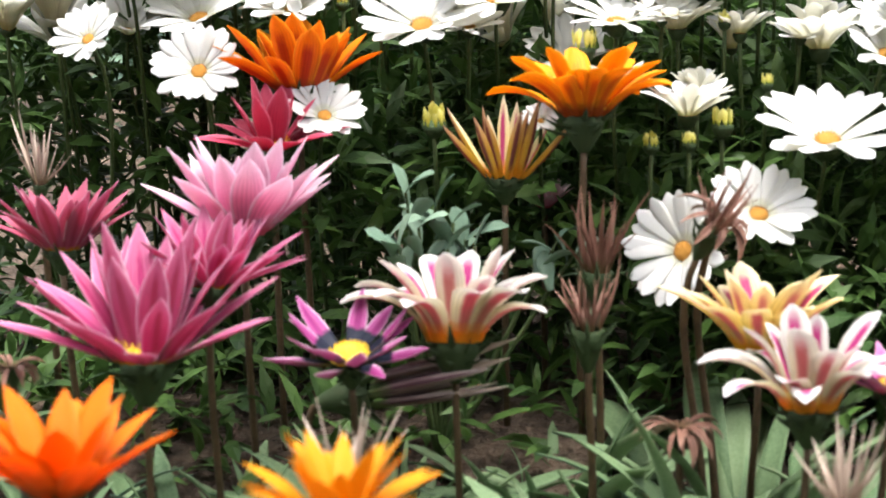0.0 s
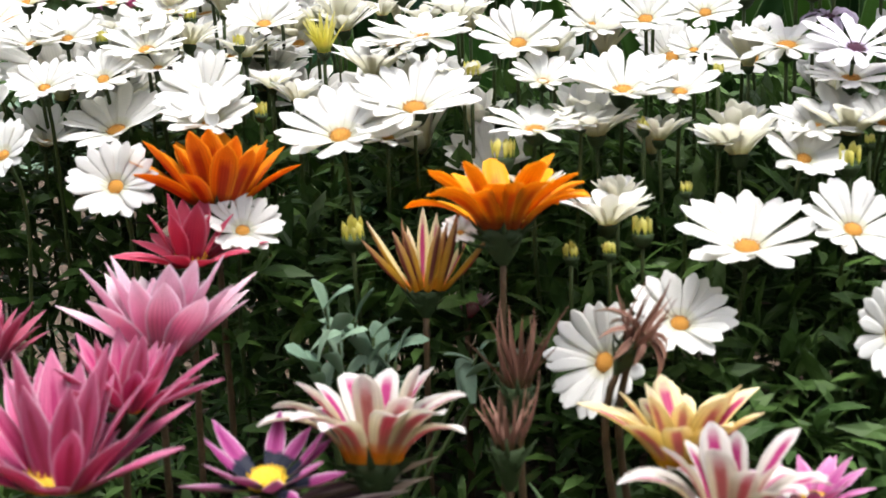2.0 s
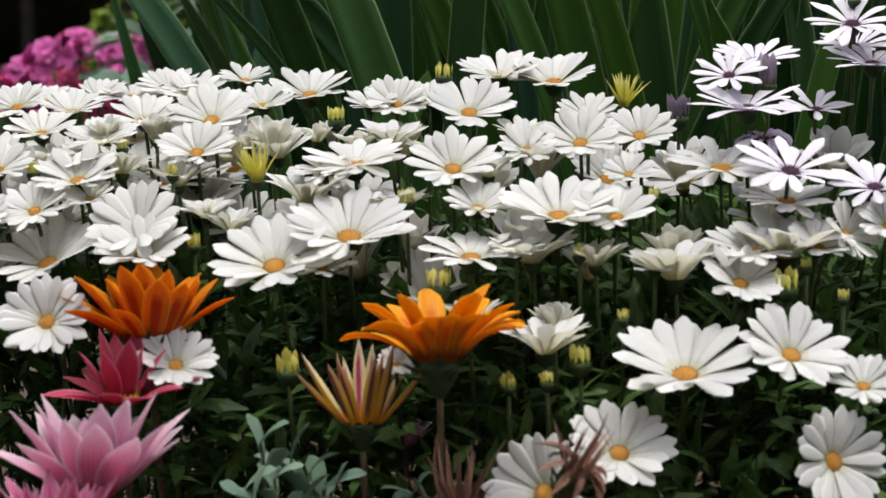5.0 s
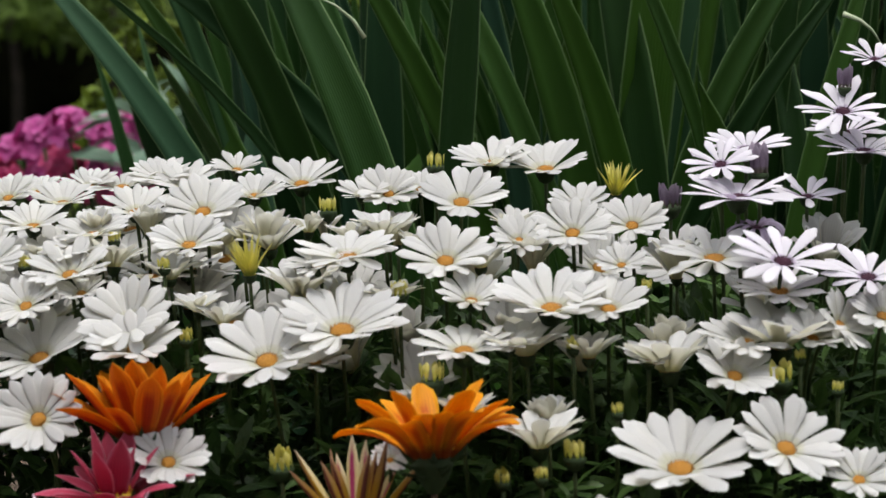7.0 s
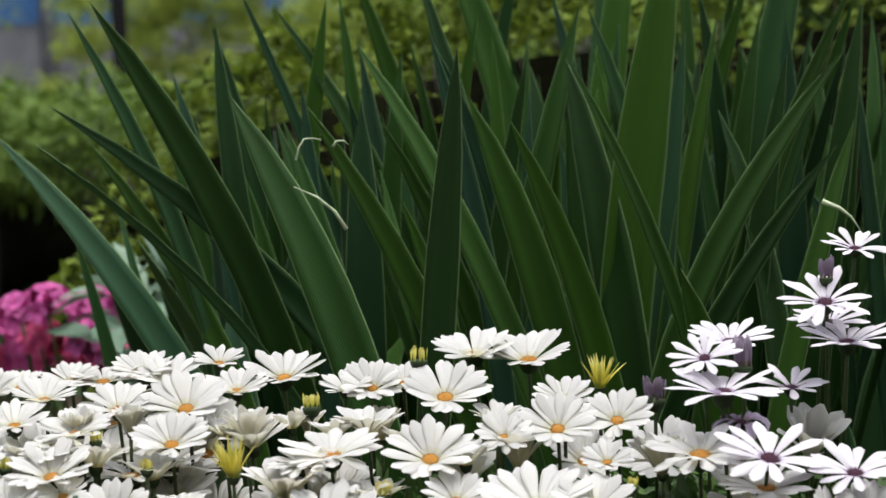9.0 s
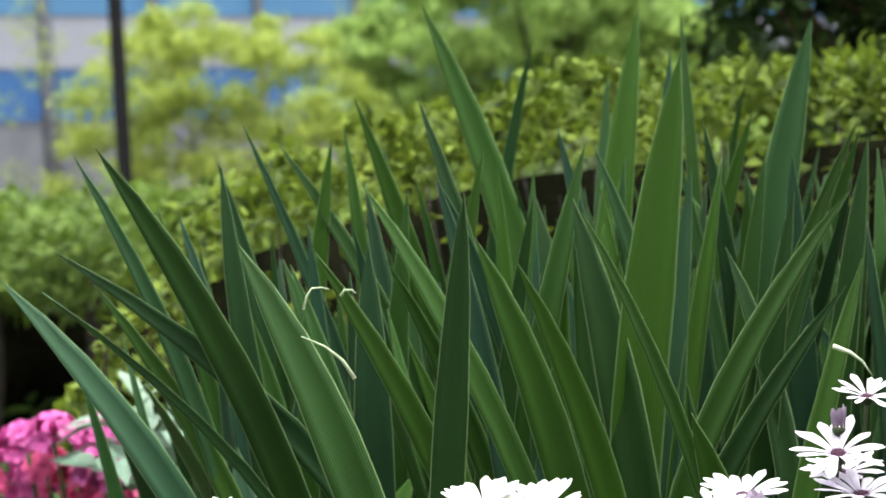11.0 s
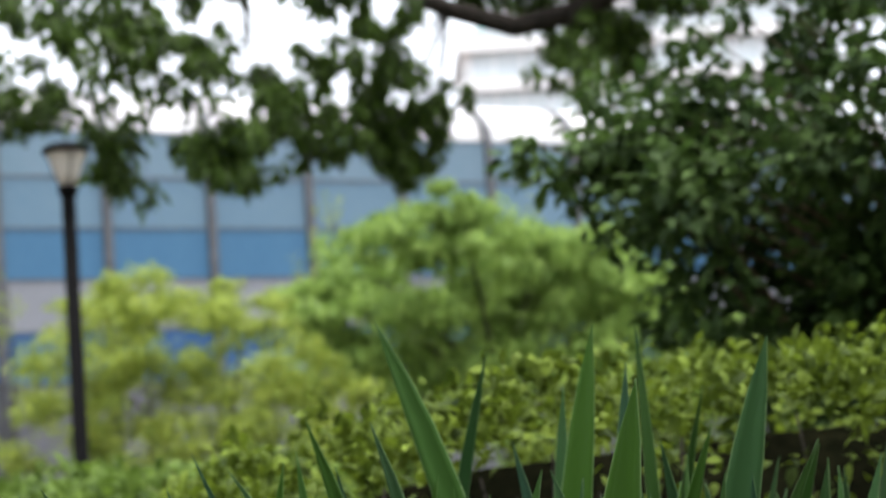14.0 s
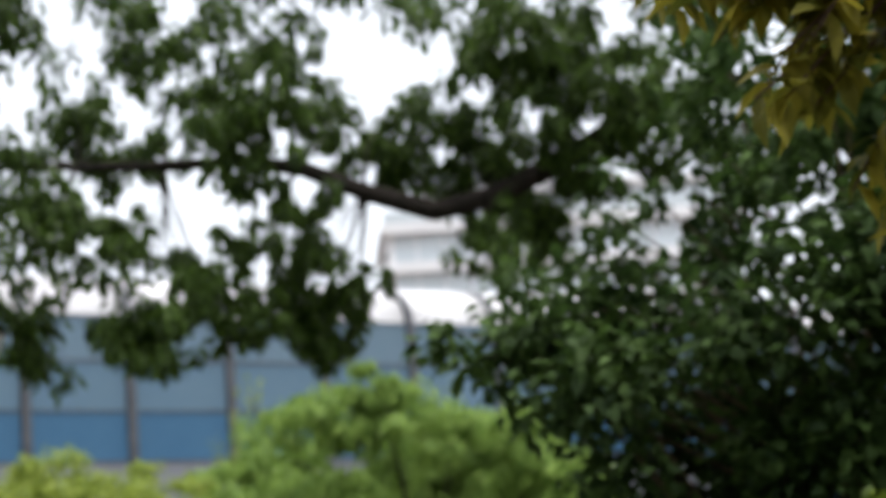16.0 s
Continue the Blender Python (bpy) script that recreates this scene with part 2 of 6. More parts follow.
# ---- mesh helpers ----
def mesh(name, verts, faces, mats, uvs=None, slots=None, smooth=True):
    me = bpy.data.meshes.new(name)
    me.from_pydata([tuple(v) for v in verts], [], [tuple(f) for f in faces])
    for m in mats:
        me.materials.append(m)
    if uvs is not None:
        layer = me.uv_layers.new(name="UVMap")
        index = np.empty(len(me.loops), dtype=np.int32)
        me.loops.foreach_get("vertex_index", index)
        layer.data.foreach_set("uv", np.asarray(uvs, dtype=np.float32)[index].ravel())
    if slots is not None:
        me.polygons.foreach_set("material_index", np.asarray(slots, dtype=np.int32))
    if smooth:
        me.polygons.foreach_set("use_smooth", [True] * len(me.polygons))
    me.update()
    return me


def bm_mesh(name, bm, mats, smooth=False):
    me = bpy.data.meshes.new(name)
    bm.to_mesh(me)
    bm.free()
    for m in mats:
        me.materials.append(m)
    if smooth:
        me.polygons.foreach_set("use_smooth", [True] * len(me.polygons))
    return me


def piece(name, me, parent, m=None, label=""):
    """One mesh object under a thing or part, at m in its parent's space."""
    ob = new(name, me)
    ob.parent = parent
    if m is not None:
        ob.matrix_basis = m
    return tagged(ob, label)


def thing(name, at, label, category, group="", kind=""):
    ob = new(name)
    ob.empty_display_size = 0.02
    ob.location = at
    return tagged(ob, label, category, group, kind)


def tube(name, points, radii, mat, sides=7):
    """A tapered pipe along points."""
    pts = [Vector(p) for p in points]
    verts, faces = [], []
    for i, p in enumerate(pts):
        way = (pts[min(i + 1, len(pts) - 1)] - pts[max(i - 1, 0)]).normalized()
        side = way.cross(Vector((0.31, 0.95, 0.05))).normalized()
        up = side.cross(way)
        for k in range(sides):
            a = 2 * math.pi * k / sides
            verts.append(p + (side * math.cos(a) + up * math.sin(a)) * radii[i])
    for i in range(len(pts) - 1):
        for k in range(sides):
            j = (k + 1) % sides
            faces.append((i * sides + k, i * sides + j, (i + 1) * sides + j, (i + 1) * sides + k))
    faces.append(tuple(range(sides - 1, -1, -1)))
    faces.append(tuple(range((len(pts) - 1) * sides, len(pts) * sides)))
    return mesh(name, verts, faces, [mat])


def bend(a, b, sag, n=7):
    """Points from a to b, bowed by the vector sag at the middle."""
    a, b, sag = Vector(a), Vector(b), Vector(sag)
    return [a.lerp(b, i / n) + sag * (4 * (i / n) * (1 - i / n)) for i in range(n + 1)]


def lathe(name, profile, mats, sides=12, slots=None):
    verts, faces, sl = [], [], []
    for r, z in profile:
        verts += [(r * math.cos(2 * math.pi * k / sides), r * math.sin(2 * math.pi * k / sides), z) for k in range(sides)]
    for i in range(len(profile) - 1):
        for k in range(sides):
            j = (k + 1) % sides
            faces.append((i * sides + k, i * sides + j, (i + 1) * sides + j, (i + 1) * sides + k))
            sl.append(slots[i] if slots else 0)
    faces.append(tuple(range(sides - 1, -1, -1)))
    faces.append(tuple(range((len(profile) - 1) * sides, len(profile) * sides)))
    sl += [sl[0], sl[-1]]
    return mesh(name, verts, faces, mats, slots=sl)


def box(bm, x0, x1, y0, y1, z0, z1, m=None):
    made = bmesh.ops.create_cube(bm, size=1.0, matrix=Matrix.LocRotScale(((x0 + x1) / 2, (y0 + y1) / 2, (z0 + z1) / 2), None, (x1 - x0, y1 - y0, z1 - z0)))
    if m is not None:
        bmesh.ops.transform(bm, matrix=m, verts=made["verts"])
    return made["verts"]


POINTED = ((0, .55), (.2, .80), (.45, 1.0), (.65, .88), (.82, .55), (.93, .25), (1, .02))
OBOVATE = ((0, .30), (.3, .62), (.62, .97), (.82, 1.0), (.94, .72), (1, .22))
ROUNDED = ((0, .45), (.3, .78), (.6, 1.0), (.82, .92), (.94, .62), (1, .14))
OVATE = ((0, .55), (.25, .80), (.52, 1.0), (.74, .92), (.9, .52), (1, .04))
NEEDLE = ((0, .9), (.3, 1.0), (.6, .7), (.85, .35), (1, .05))


def petal_mesh(name, top, under, width, a0, a1, profile=POINTED, cup=0.25, power=1.0, rows=8, thick=0.008, twist=0.0):
    """A petal one unit long, rising at a0 degrees at its root and a1 at its tip; width and thickness in the same unit."""
    cols = (-1.0, -0.5, 0.0, 0.5, 1.0)
    s_of, w_of = [p[0] for p in profile], [p[1] for p in profile]
    x = z = 0.0
    upper, lower, uv = [], [], []
    for i in range(rows + 1):
        s = i / rows
        a = radians(a0 + (a1 - a0) * s**power)
        if i:
            x += math.cos(a) / rows
            z += math.sin(a) / rows
        normal = Vector((-math.sin(a), 0, math.cos(a)))
        half = width / 2 * float(np.interp(s, s_of, w_of))
        for u in cols:
            turn = twist * s * u
            p = Vector((x, u * half, z)) + normal * (half * (cup * (abs(u) ** 1.4 - 0.3) + turn))
            upper.append(p)
            lower.append(p - normal * thick * (0.3 if abs(u) == 1.0 else 1.0))
            uv.append((u * 0.5 + 0.5, s))
    n, c = len(upper), len(cols)
    faces, slots = [], []
    for i in range(rows):
        for k in range(c - 1):
            q = (i * c + k, (i + 1) * c + k, (i + 1) * c + k + 1, i * c + k + 1)
            faces.append(q[::-1])
            slots.append(0)
            faces.append(tuple(v + n for v in q))
            slots.append(1)
        for k in (0, c - 1):
            q = (i * c + k, (i + 1) * c + k, (i + 1) * c + k + n, i * c + k + n)
            faces.append(q if k == 0 else q[::-1])
            slots.append(1)
    me = mesh(name, upper + lower, faces, [top, under], uv + uv, slots)
    return me, x


def bumpy_disc(name, mat, rise=0.35, florets=60):
    """A flower's middle, one unit in radius: a low dome set with small florets."""
    verts, faces = [(0, 0, rise)], []
    sides, rings = 14, 4
    for i in range(1, rings + 1):
        r = i / rings
        verts += [(0.97 * r * math.cos(2 * math.pi * k / sides), 0.97 * r * math.sin(2 * math.pi * k / sides), rise * (1 - r * r) - (0.15 if i == rings else 0)) for k in range(sides)]
    for k in range(sides):
        faces.append((0, 1 + k, 1 + (k + 1) % sides))
    for i in range(rings - 1):
        for k in range(sides):
            j = (k + 1) % sides
            a = 1 + i * sides
            faces.append((a + k, a + sides + k, a + sides + j, a + j))
    for i in range(florets):
        r = math.sqrt((i + 0.5) / florets)
        a = i * 2.39996
        c = Vector((r * math.cos(a), r * math.sin(a), rise * (1 - r * r)))
        h = 0.10 + 0.12 * r
        o, q = len(verts), 0.075
        verts += [c + Vector((q, 0, 0)), c + Vector((0, q, 0)), c + Vector((-q, 0, 0)), c + Vector((0, -q, 0)), c + Vector((0.04 * math.cos(a), 0.04 * math.sin(a), h))]
        faces += [(o, o + 1, o + 4), (o + 1, o + 2, o + 4), (o + 2, o + 3, o + 4), (o + 3, o, o + 4)]
    return mesh(name, verts, faces, [mat], smooth=False)


def spiny_calyx(name, mat, spines=16):
    """A gazania's green cup with narrow bracts, one unit in radius, its rim at z 0."""
    me_v, me_f = [], []
    prof = ((0.22, -1.9), (0.40, -1.6), (0.66, -1.1), (0.84, -0.5), (0.92, 0.0), (0.75, 0.04))
    sides = 12
    for r, z in prof:
        me_v += [(r * math.cos(2 * math.pi * k / sides), r * math.sin(2 * math.pi * k / sides), z) for k in range(sides)]
    for i in range(len(prof) - 1):
        for k in range(sides):
            j = (k + 1) % sides
            me_f.append((i * sides + k, i * sides + j, (i + 1) * sides + j, (i + 1) * sides + k))
    return mesh(name, me_v, me_f, [mat])


def leaf_cloud(name, places, ways, length, width, mat, seed=1, fold=0.25):
    """Many small folded leaves in one mesh; length and width in metres, varied leaf by leaf."""
    r = np.random.RandomState(seed)
    P, W = np.asarray(places, float), np.asarray(ways, float)
    n = len(P)
    W = W / np.linalg.norm(W, axis=1, keepdims=True)
    side = np.cross(W, r.normal(size=(n, 3)) * 0.35 + np.array([0, 0, 1.0]))
    side /= np.linalg.norm(side, axis=1, keepdims=True) + 1e-9
    up = np.cross(side, W)
    k = r.uniform(0.65, 1.25, (n, 1))
    L, H = length * k, width * k * 0.5
    drop = -up * L * 0.08
    rows = [P, P + W * L * 0.28 + side * H * 0.8 + up * H * fold, P + W * L * 0.28 - side * H * 0.8 + up * H * fold,
            P + W * L * 0.62 + side * H * 0.85 + up * H * fold + drop, P + W * L * 0.62 - side * H * 0.85 + up * H * fold + drop,
            P + W * L + drop * 3, P + W * L * 0.5]
    V = np.stack(rows, 1).reshape(-1, 3)
    base = np.arange(n)[:, None] * 7
    tri = np.array([[0, 1, 6], [1, 3, 6], [3, 5, 6], [0, 6, 2], [2, 6, 4], [4, 6, 5]])
    F = (base[:, None, :] + tri[None]).reshape(-1, 3)
    me = bpy.data.meshes.new(name)
    me.from_pydata(V.tolist(), [], F.tolist())
    me.materials.append(mat)
    me.update()
    return me


# ---- ground ----
def soil_height(x, y):
    """The bed rises gently towards the daisies and falls off behind the irises."""
    rise = 0.13 * min(1, max(0, (y - 0.47) / 0.43)) * (1 - min(1, max(0, (y - 1.86) / 1.86)))
    return rise + 0.02 * noise.noise(Vector((x * 6, y * 6, 0))) + 0.008 * noise.noise(Vector((x * 31, y * 31, 3)))


def build_ground():
    xs = np.unique(np.r_[-1500, -300, -80, -25, -9, -4, -2, np.arange(-1.2, 1.61, 0.04), 2.2, 4, 9, 25, 80, 300, 1500])
    ys = np.unique(np.r_[-1500, -300, -80, -25, -8, -3, -1.2, np.arange(-0.6, 2.61, 0.04), 3.1, 4.0, 5.5, 8, 14, 26, 50, 90, 300, 1500])
    verts = [(x, y, soil_height(x, y) if abs(x) < 2 and -1 < y < 3.5 else 0.0) for y in ys for x in xs]
    n = len(xs)
    faces = [(j * n + i, j * n + i + 1, (j + 1) * n + i + 1, (j + 1) * n + i) for j in range(len(ys) - 1) for i in range(n - 1)]
    tagged(new("ground", mesh("ground", verts, faces, [SOIL])), "dry brown garden soil with small clods", "ground", kind="structure")


build_ground()


def build_clods():
    r = random.Random(8)
    bm = bmesh.new()
    for _ in range(260):
        x, y = r.uniform(-0.5, 0.6), r.uniform(0.55, 1.7)
        s = r.uniform(0.003, 0.011)
        bmesh.ops.create_icosphere(bm, subdivisions=1, radius=s, matrix=Matrix.LocRotScale((x, y, soil_height(x, y) + s * 0.2), Euler((r.random() * 6, r.random() * 6, 0)), (1, r.uniform(0.6, 1), r.uniform(0.4, 0.8))))
    tagged(new("soil_clods", bm_mesh("soil_clods", bm, [SOIL])), "small brown clods and pebbles scattered on the soil", "soil", kind="stuff")


build_clods()

# ---- unseen wall added behind the camera to block low sky light ----
def build_light_block():
    bm = bmesh.new()
    box(bm, -7.0, 7.0, -2.2, -2.0, -0.05, 2.4)
    box(bm, -7.05, 7.05, -2.24, -1.96, 2.4, 2.48)
    tagged(new("light_block_wall", bm_mesh("light_block_wall", bm, [BLOCK_WALL])), "unseen plain grey wall with a coping, added to block low sky light", "wall", kind="structure")


build_light_block()


# ---- distance: noise barrier, building, lamp ----
BARRIER = Matrix.Translation((-3.52, 43.5, 0)) @ Matrix.Rotation(radians(28), 4, "Z")


def build_barrier():
    wall = thing("noise_barrier", (0, 0, 0), "tall roadside noise barrier of blue, pale blue and white panels with a curved white top", "barrier", kind="structure")
    wall.matrix_basis = BARRIER
    step, first, last = 2.4, -8, 16
    bands = ((0.0, 3.32, CONCRETE), (3.32, 4.42, BARRIER_DEEP), (4.42, 5.5, BARRIER_WHITE), (5.5, 6.6, BARRIER_BLUE), (6.6, 7.7, BARRIER_MID), (7.7, 8.69, BARRIER_SKY))
    for z0, z1, mat in bands:
        bm = bmesh.new()
        box(bm, 0.0, step - 0.02, 0.05, 0.15, z0 + 0.015, z1 - 0.015)
        bmesh.ops.bevel(bm, geom=bm.edges, offset=0.01, segments=1)
        me = bm_mesh("barrier_panel", bm, [mat])
        for k in range(first, last):
            piece("panel", me, wall, Matrix.Translation((k * step + 0.01, 0, 0)))
        bm = bmesh.new()
        box(bm, first * step, last * step, 0.03, 0.17, z1 - 0.02, z1 + 0.02)
        piece("rail", bm_mesh("barrier_rail", bm, [STEEL]), wall)
    # curved cantilever top, leaning away over the road
    arc = [(0.10 + 1.7 * (1 - math.cos(a)), 8.72 + 1.08 * math.sin(a)) for a in np.linspace(0, math.pi / 2, 9)]
    verts, faces = [], []
    for y, z in arc:
        verts += [(0.02, y, z), (step - 0.02, y, z), (0.02, y + 0.03, z + 0.05), (step - 0.02, y + 0.03, z + 0.05)]
    for i in range(len(arc) - 1):
        a, b = 4 * i, 4 * i + 4
        faces += [(a, a + 1, b + 1, b), (a + 2, b + 2, b + 3, a + 3), (a, b, b + 2, a + 2), (a + 1, a + 3, b + 3, b + 1)]
    me = mesh("barrier_top", verts, faces, [BARRIER_TOP])
    for k in range(first, last):
        piece("top_panel", me, wall, Matrix.Translation((k * step, 0, 0)))
    post = tube("barrier_post", [(0, 0, 0), (0, 0, 4), (0, 0, 8.6)] + [(0, y - 0.08, z) for y, z in arc], [0.11] * 3 + list(np.linspace(0.11, 0.07, len(arc))), STEEL, 8)
    for k in range(first, last + 1):
        piece("post", post, wall, Matrix.Translation((k * step, 0, 0)))


build_barrier()


def build_building():
    b = thing("office_building", (8.0, 160, 0), "white multi-storey building with ribbon windows behind the barrier", "building")
    w, storey = 30.0, 3.3
    for k in range(12):
        z = 36.35 - storey * (11 - k)
        back = 3.0 if k == 11 else 0.0
        bm = bmesh.new()
        box(bm, -0.3, w, 0.0, 14, z - 0.45, z + 0.45)
        bmesh.ops.bevel(bm, geom=bm.edges, offset=0.10, segments=2)
        piece("storey_band", bm_mesh("storey_band", bm, [HOUSE_WHITE]), b)
        bm = bmesh.new()
        box(bm, 0.35 + back, w - 0.3, 0.9, 13.5, z + 0.45, z + storey - 0.45 - (0.3 if k == 11 else 0))
        win = piece("window_ribbon", bm_mesh("window_ribbon", bm, [GLASS_BLUE]), b)
        bm = bmesh.new()
        box(bm, -0.07, 0.07, 0.74, 0.89, z + 0.45, z + storey - 0.45 - (0.3 if k == 11 else 0))
        bar = bm_mesh("window_bar", bm, [HOUSE_WHITE])
        for i in range(12):
            piece("mullion", bar, win, Matrix.Translation((0.42 + back + i * 2.2, 0, 0)))
    bm = bmesh.new()
    box(bm, 0.1, 0.8, 0.85, 1.5, 0, 36.0)
    piece("corner_column", bm_mesh("corner_column", bm, [HOUSE_WHITE]), b)
    bm = bmesh.new()
    box(bm, 2.6, w, 0.2, 14.2, 38.95, 39.65)
    bmesh.ops.bevel(bm, geom=bm.edges, offset=0.15, segments=2)
    piece("roof", bm_mesh("flat_roof", bm, [HOUSE_WHITE]), b)
    piece("canopy", lathe("round_canopy", ((0.8, 36.85), (1.0, 37.6), (0.95, 38.3), (0.6, 38.7), (0.1, 38.8)), [TEAL], 16), b, Matrix.Translation((2.5, 1.6, 0)), "round teal glass canopy")
    bm = bmesh.new()
    box(bm, 0.0, w, 0.06, 0.10, 36.8, 37.7)
    piece("balustrade", bm_mesh("balustrade", bm, [GLASS_BLUE]), b, label="pale glass terrace balustrade")


build_building()


def build_street_lamp():
    lamp = thing("street_lamp", (-2.53, 16.9, 0), "slim black garden lamp post with a conical frosted glass head", "street lamp")
    piece("pole", tube("lamp_pole", [(0, 0, 0), (0, 0, 0.5), (0, 0, 0.52), (0, 0, 3.27)], [0.095, 0.09, 0.068, 0.060], BLACK_METAL, 14), lamp)
    piece("collar", lathe("lamp_collar", ((0.05, 3.24), (0.085, 3.28), (0.085, 3.33), (0.06, 3.35)), [BLACK_METAL], 16), lamp)
    piece("shade", lathe("lamp_shade", ((0.065, 3.34), (0.10, 3.43), (0.165, 3.61), (0.17, 3.62)), [FROST], 20), lamp, label="frosted glass cone")
    piece("cap", lathe("lamp_cap", ((0.20, 3.62), (0.205, 3.655), (0.15, 3.695), (0.03, 3.72)), [BLACK_METAL], 20), lamp)
    for k in range(4):
        a = k * math.pi / 2 + 0.4
        piece("rib", tube("lamp_rib", [(0.068 * math.cos(a), 0.068 * math.sin(a), 3.34), (0.172 * math.cos(a), 0.172 * math.sin(a), 3.62)], [0.008, 0.008], BLACK_METAL, 5), lamp)


build_street_lamp()


# ---- trees and shrubs behind ----
def ball(r, n, squash=(1, 1, 1), shell=0.5):
    """n points in a ball, more of them near its skin."""
    d = r.normal(size=(n, 3))
    d /= np.linalg.norm(d, axis=1, keepdims=True)
    return d * (shell + (1 - shell) * r.uniform(0, 1, (n, 1)) ** 0.6) * np.array(squash), d


class Crown:
    """Gathers sprays of leaves, then makes them one crown."""

    def __init__(self, seed):
        self.r, self.p, self.w = np.random.RandomState(seed), [], []

    def spray(self, centre, radius, count, droop=0.6, squash=(1, 1, 1), shell=0.3):
        off, d = ball(self.r, count, squash, shell)
        self.p.append(np.array(centre) + off * radius)
        self.w.append(d * np.array([1, 1, 0.5]) + self.r.normal(size=(count, 3)) * 0.5 + np.array([0, 0, -droop]))

    def make(self, name, length, width, mat, parent, seed=3):
        return piece(name, leaf_cloud(name, np.concatenate(self.p), np.concatenate(self.w), length, width, mat, seed), parent)


maple_crown = Crown(11)
maple_spots = []


def maple_bough(x, z, r):
    y = 21.7 + 0.9 * math.sin(7 * x + 3 * z)
    maple_spots.append((x, y, z))
    own = random.Random(int(997 * (x + 9) + 313 * z))
    for k in range(11):
        a, h = 2.4 * k + own.uniform(-0.5, 0.5), own.uniform(-0.75, 0.95)
        w = r * 0.85 * math.sqrt(1 - h * h)
        maple_crown.spray((x + w * math.cos(a), y + w * math.sin(a), z + 0.8 * r * h), r * own.uniform(0.40, 0.60), int(44 + 165 * r), 1.3, (1.15, 1.15, 0.7), 0.1)


elm_crown = Crown(12)
elm_spots = []


def elm_bough(x, z, r):
    y = 18.6 + 0.7 * math.sin(9 * x + 4 * z)
    elm_spots.append((x, y, z))
    own = random.Random(int(997 * (x + 9) + 313 * z))
    for k in range(10):
        a, h = 2.4 * k + own.uniform(-0.5, 0.5), own.uniform(-0.8, 1.0)
        w = r * 0.95 * math.sqrt(1 - h * h)
        elm_crown.spray((x + w * math.cos(a), y + w * math.sin(a), z + 0.75 * r * h), r * own.uniform(0.34, 0.56), int(40 + 160 * r), 0.5, (1.2, 1.2, 0.65), 0.1)


maple_bough(0.85, 3.57, 0.28)
maple_bough(0.25, 3.27, 0.43)
maple_bough(1.22, 3.11, 0.46)
maple_bough(-0.25, 3.06, 0.46)
maple_bough(-0.75, 2.71, 0.37)
maple_bough(0.57, 2.73, 0.61)
maple_bough(1.81, 2.89, 0.43)
maple_bough(2.32, 2.97, 0.34)
maple_bough(2.60, 2.58, 0.37)
maple_bough(-0.05, 2.36, 0.55)
maple_bough(1.02, 2.16, 0.68)
maple_bough(2.00, 2.20, 0.61)
maple_bough(2.86, 2.13, 0.55)
maple_bough(-0.54, 2.05, 0.49)
maple_bough(0.38, 1.63, 0.74)
maple_bough(1.57, 1.53, 0.80)
maple_bough(2.66, 1.49, 0.68)
maple_bough(3.43, 1.72, 0.68)
maple_bough(3.87, 1.21, 0.74)
maple_bough(-0.23, 1.11, 0.68)
maple_bough(1.04, 0.83, 0.80)
maple_bough(2.39, 0.76, 0.80)

maple_bough(1.59, 3.03, 0.45)
maple_bough(2.20, 2.95, 0.42)
maple_bough(2.68, 2.86, 0.40)
maple_bough(1.86, 2.48, 0.50)
maple_bough(2.46, 2.38, 0.50)
maple_bough(2.99, 2.47, 0.42)
maple_bough(0.93, 2.45, 0.50)

elm_bough(-2.53, 2.47, 0.32)
elm_bough(-2.14, 2.54, 0.32)
elm_bough(-1.58, 2.50, 0.29)
elm_bough(-1.14, 2.20, 0.32)
elm_bough(-1.89, 2.12, 0.42)
elm_bough(-2.47, 2.02, 0.42)
elm_bough(-1.35, 1.82, 0.42)
elm_bough(-0.76, 1.78, 0.37)
elm_bough(-2.18, 1.56, 0.47)
elm_bough(-1.56, 1.36, 0.47)
elm_bough(-0.93, 1.26, 0.47)
elm_bough(-0.38, 1.36, 0.37)
elm_bough(-2.90, 1.86, 0.42)
elm_bough(-3.03, 1.30, 0.47)
elm_bough(-2.33, 1.05, 0.47)
elm_bough(-1.66, 0.86, 0.53)
elm_bough(-1.00, 0.74, 0.53)


def limbs_to(parent, root, fork, spots, radius):
    """A trunk from root to fork, and a limb from it to each spot, in the parent's space."""
    o = Vector(parent.location)
    root, fork = Vector(root) - o, Vector(fork) - o
    piece("trunk", tube("trunk", bend(root, fork, (0.05, 0.03, 0)), np.linspace(radius, radius * 0.6, 8), BARK), parent)
    for s in spots:
        e = Vector(s) - o
        piece("limb", tube("limb", bend(fork.lerp(root, 0.35 if e.z < fork.z else 0.0), e, (0, 0, 0.15 * (e - fork).length)), np.linspace(radius * 0.4, radius * 0.08, 8), BARK, 5), parent)


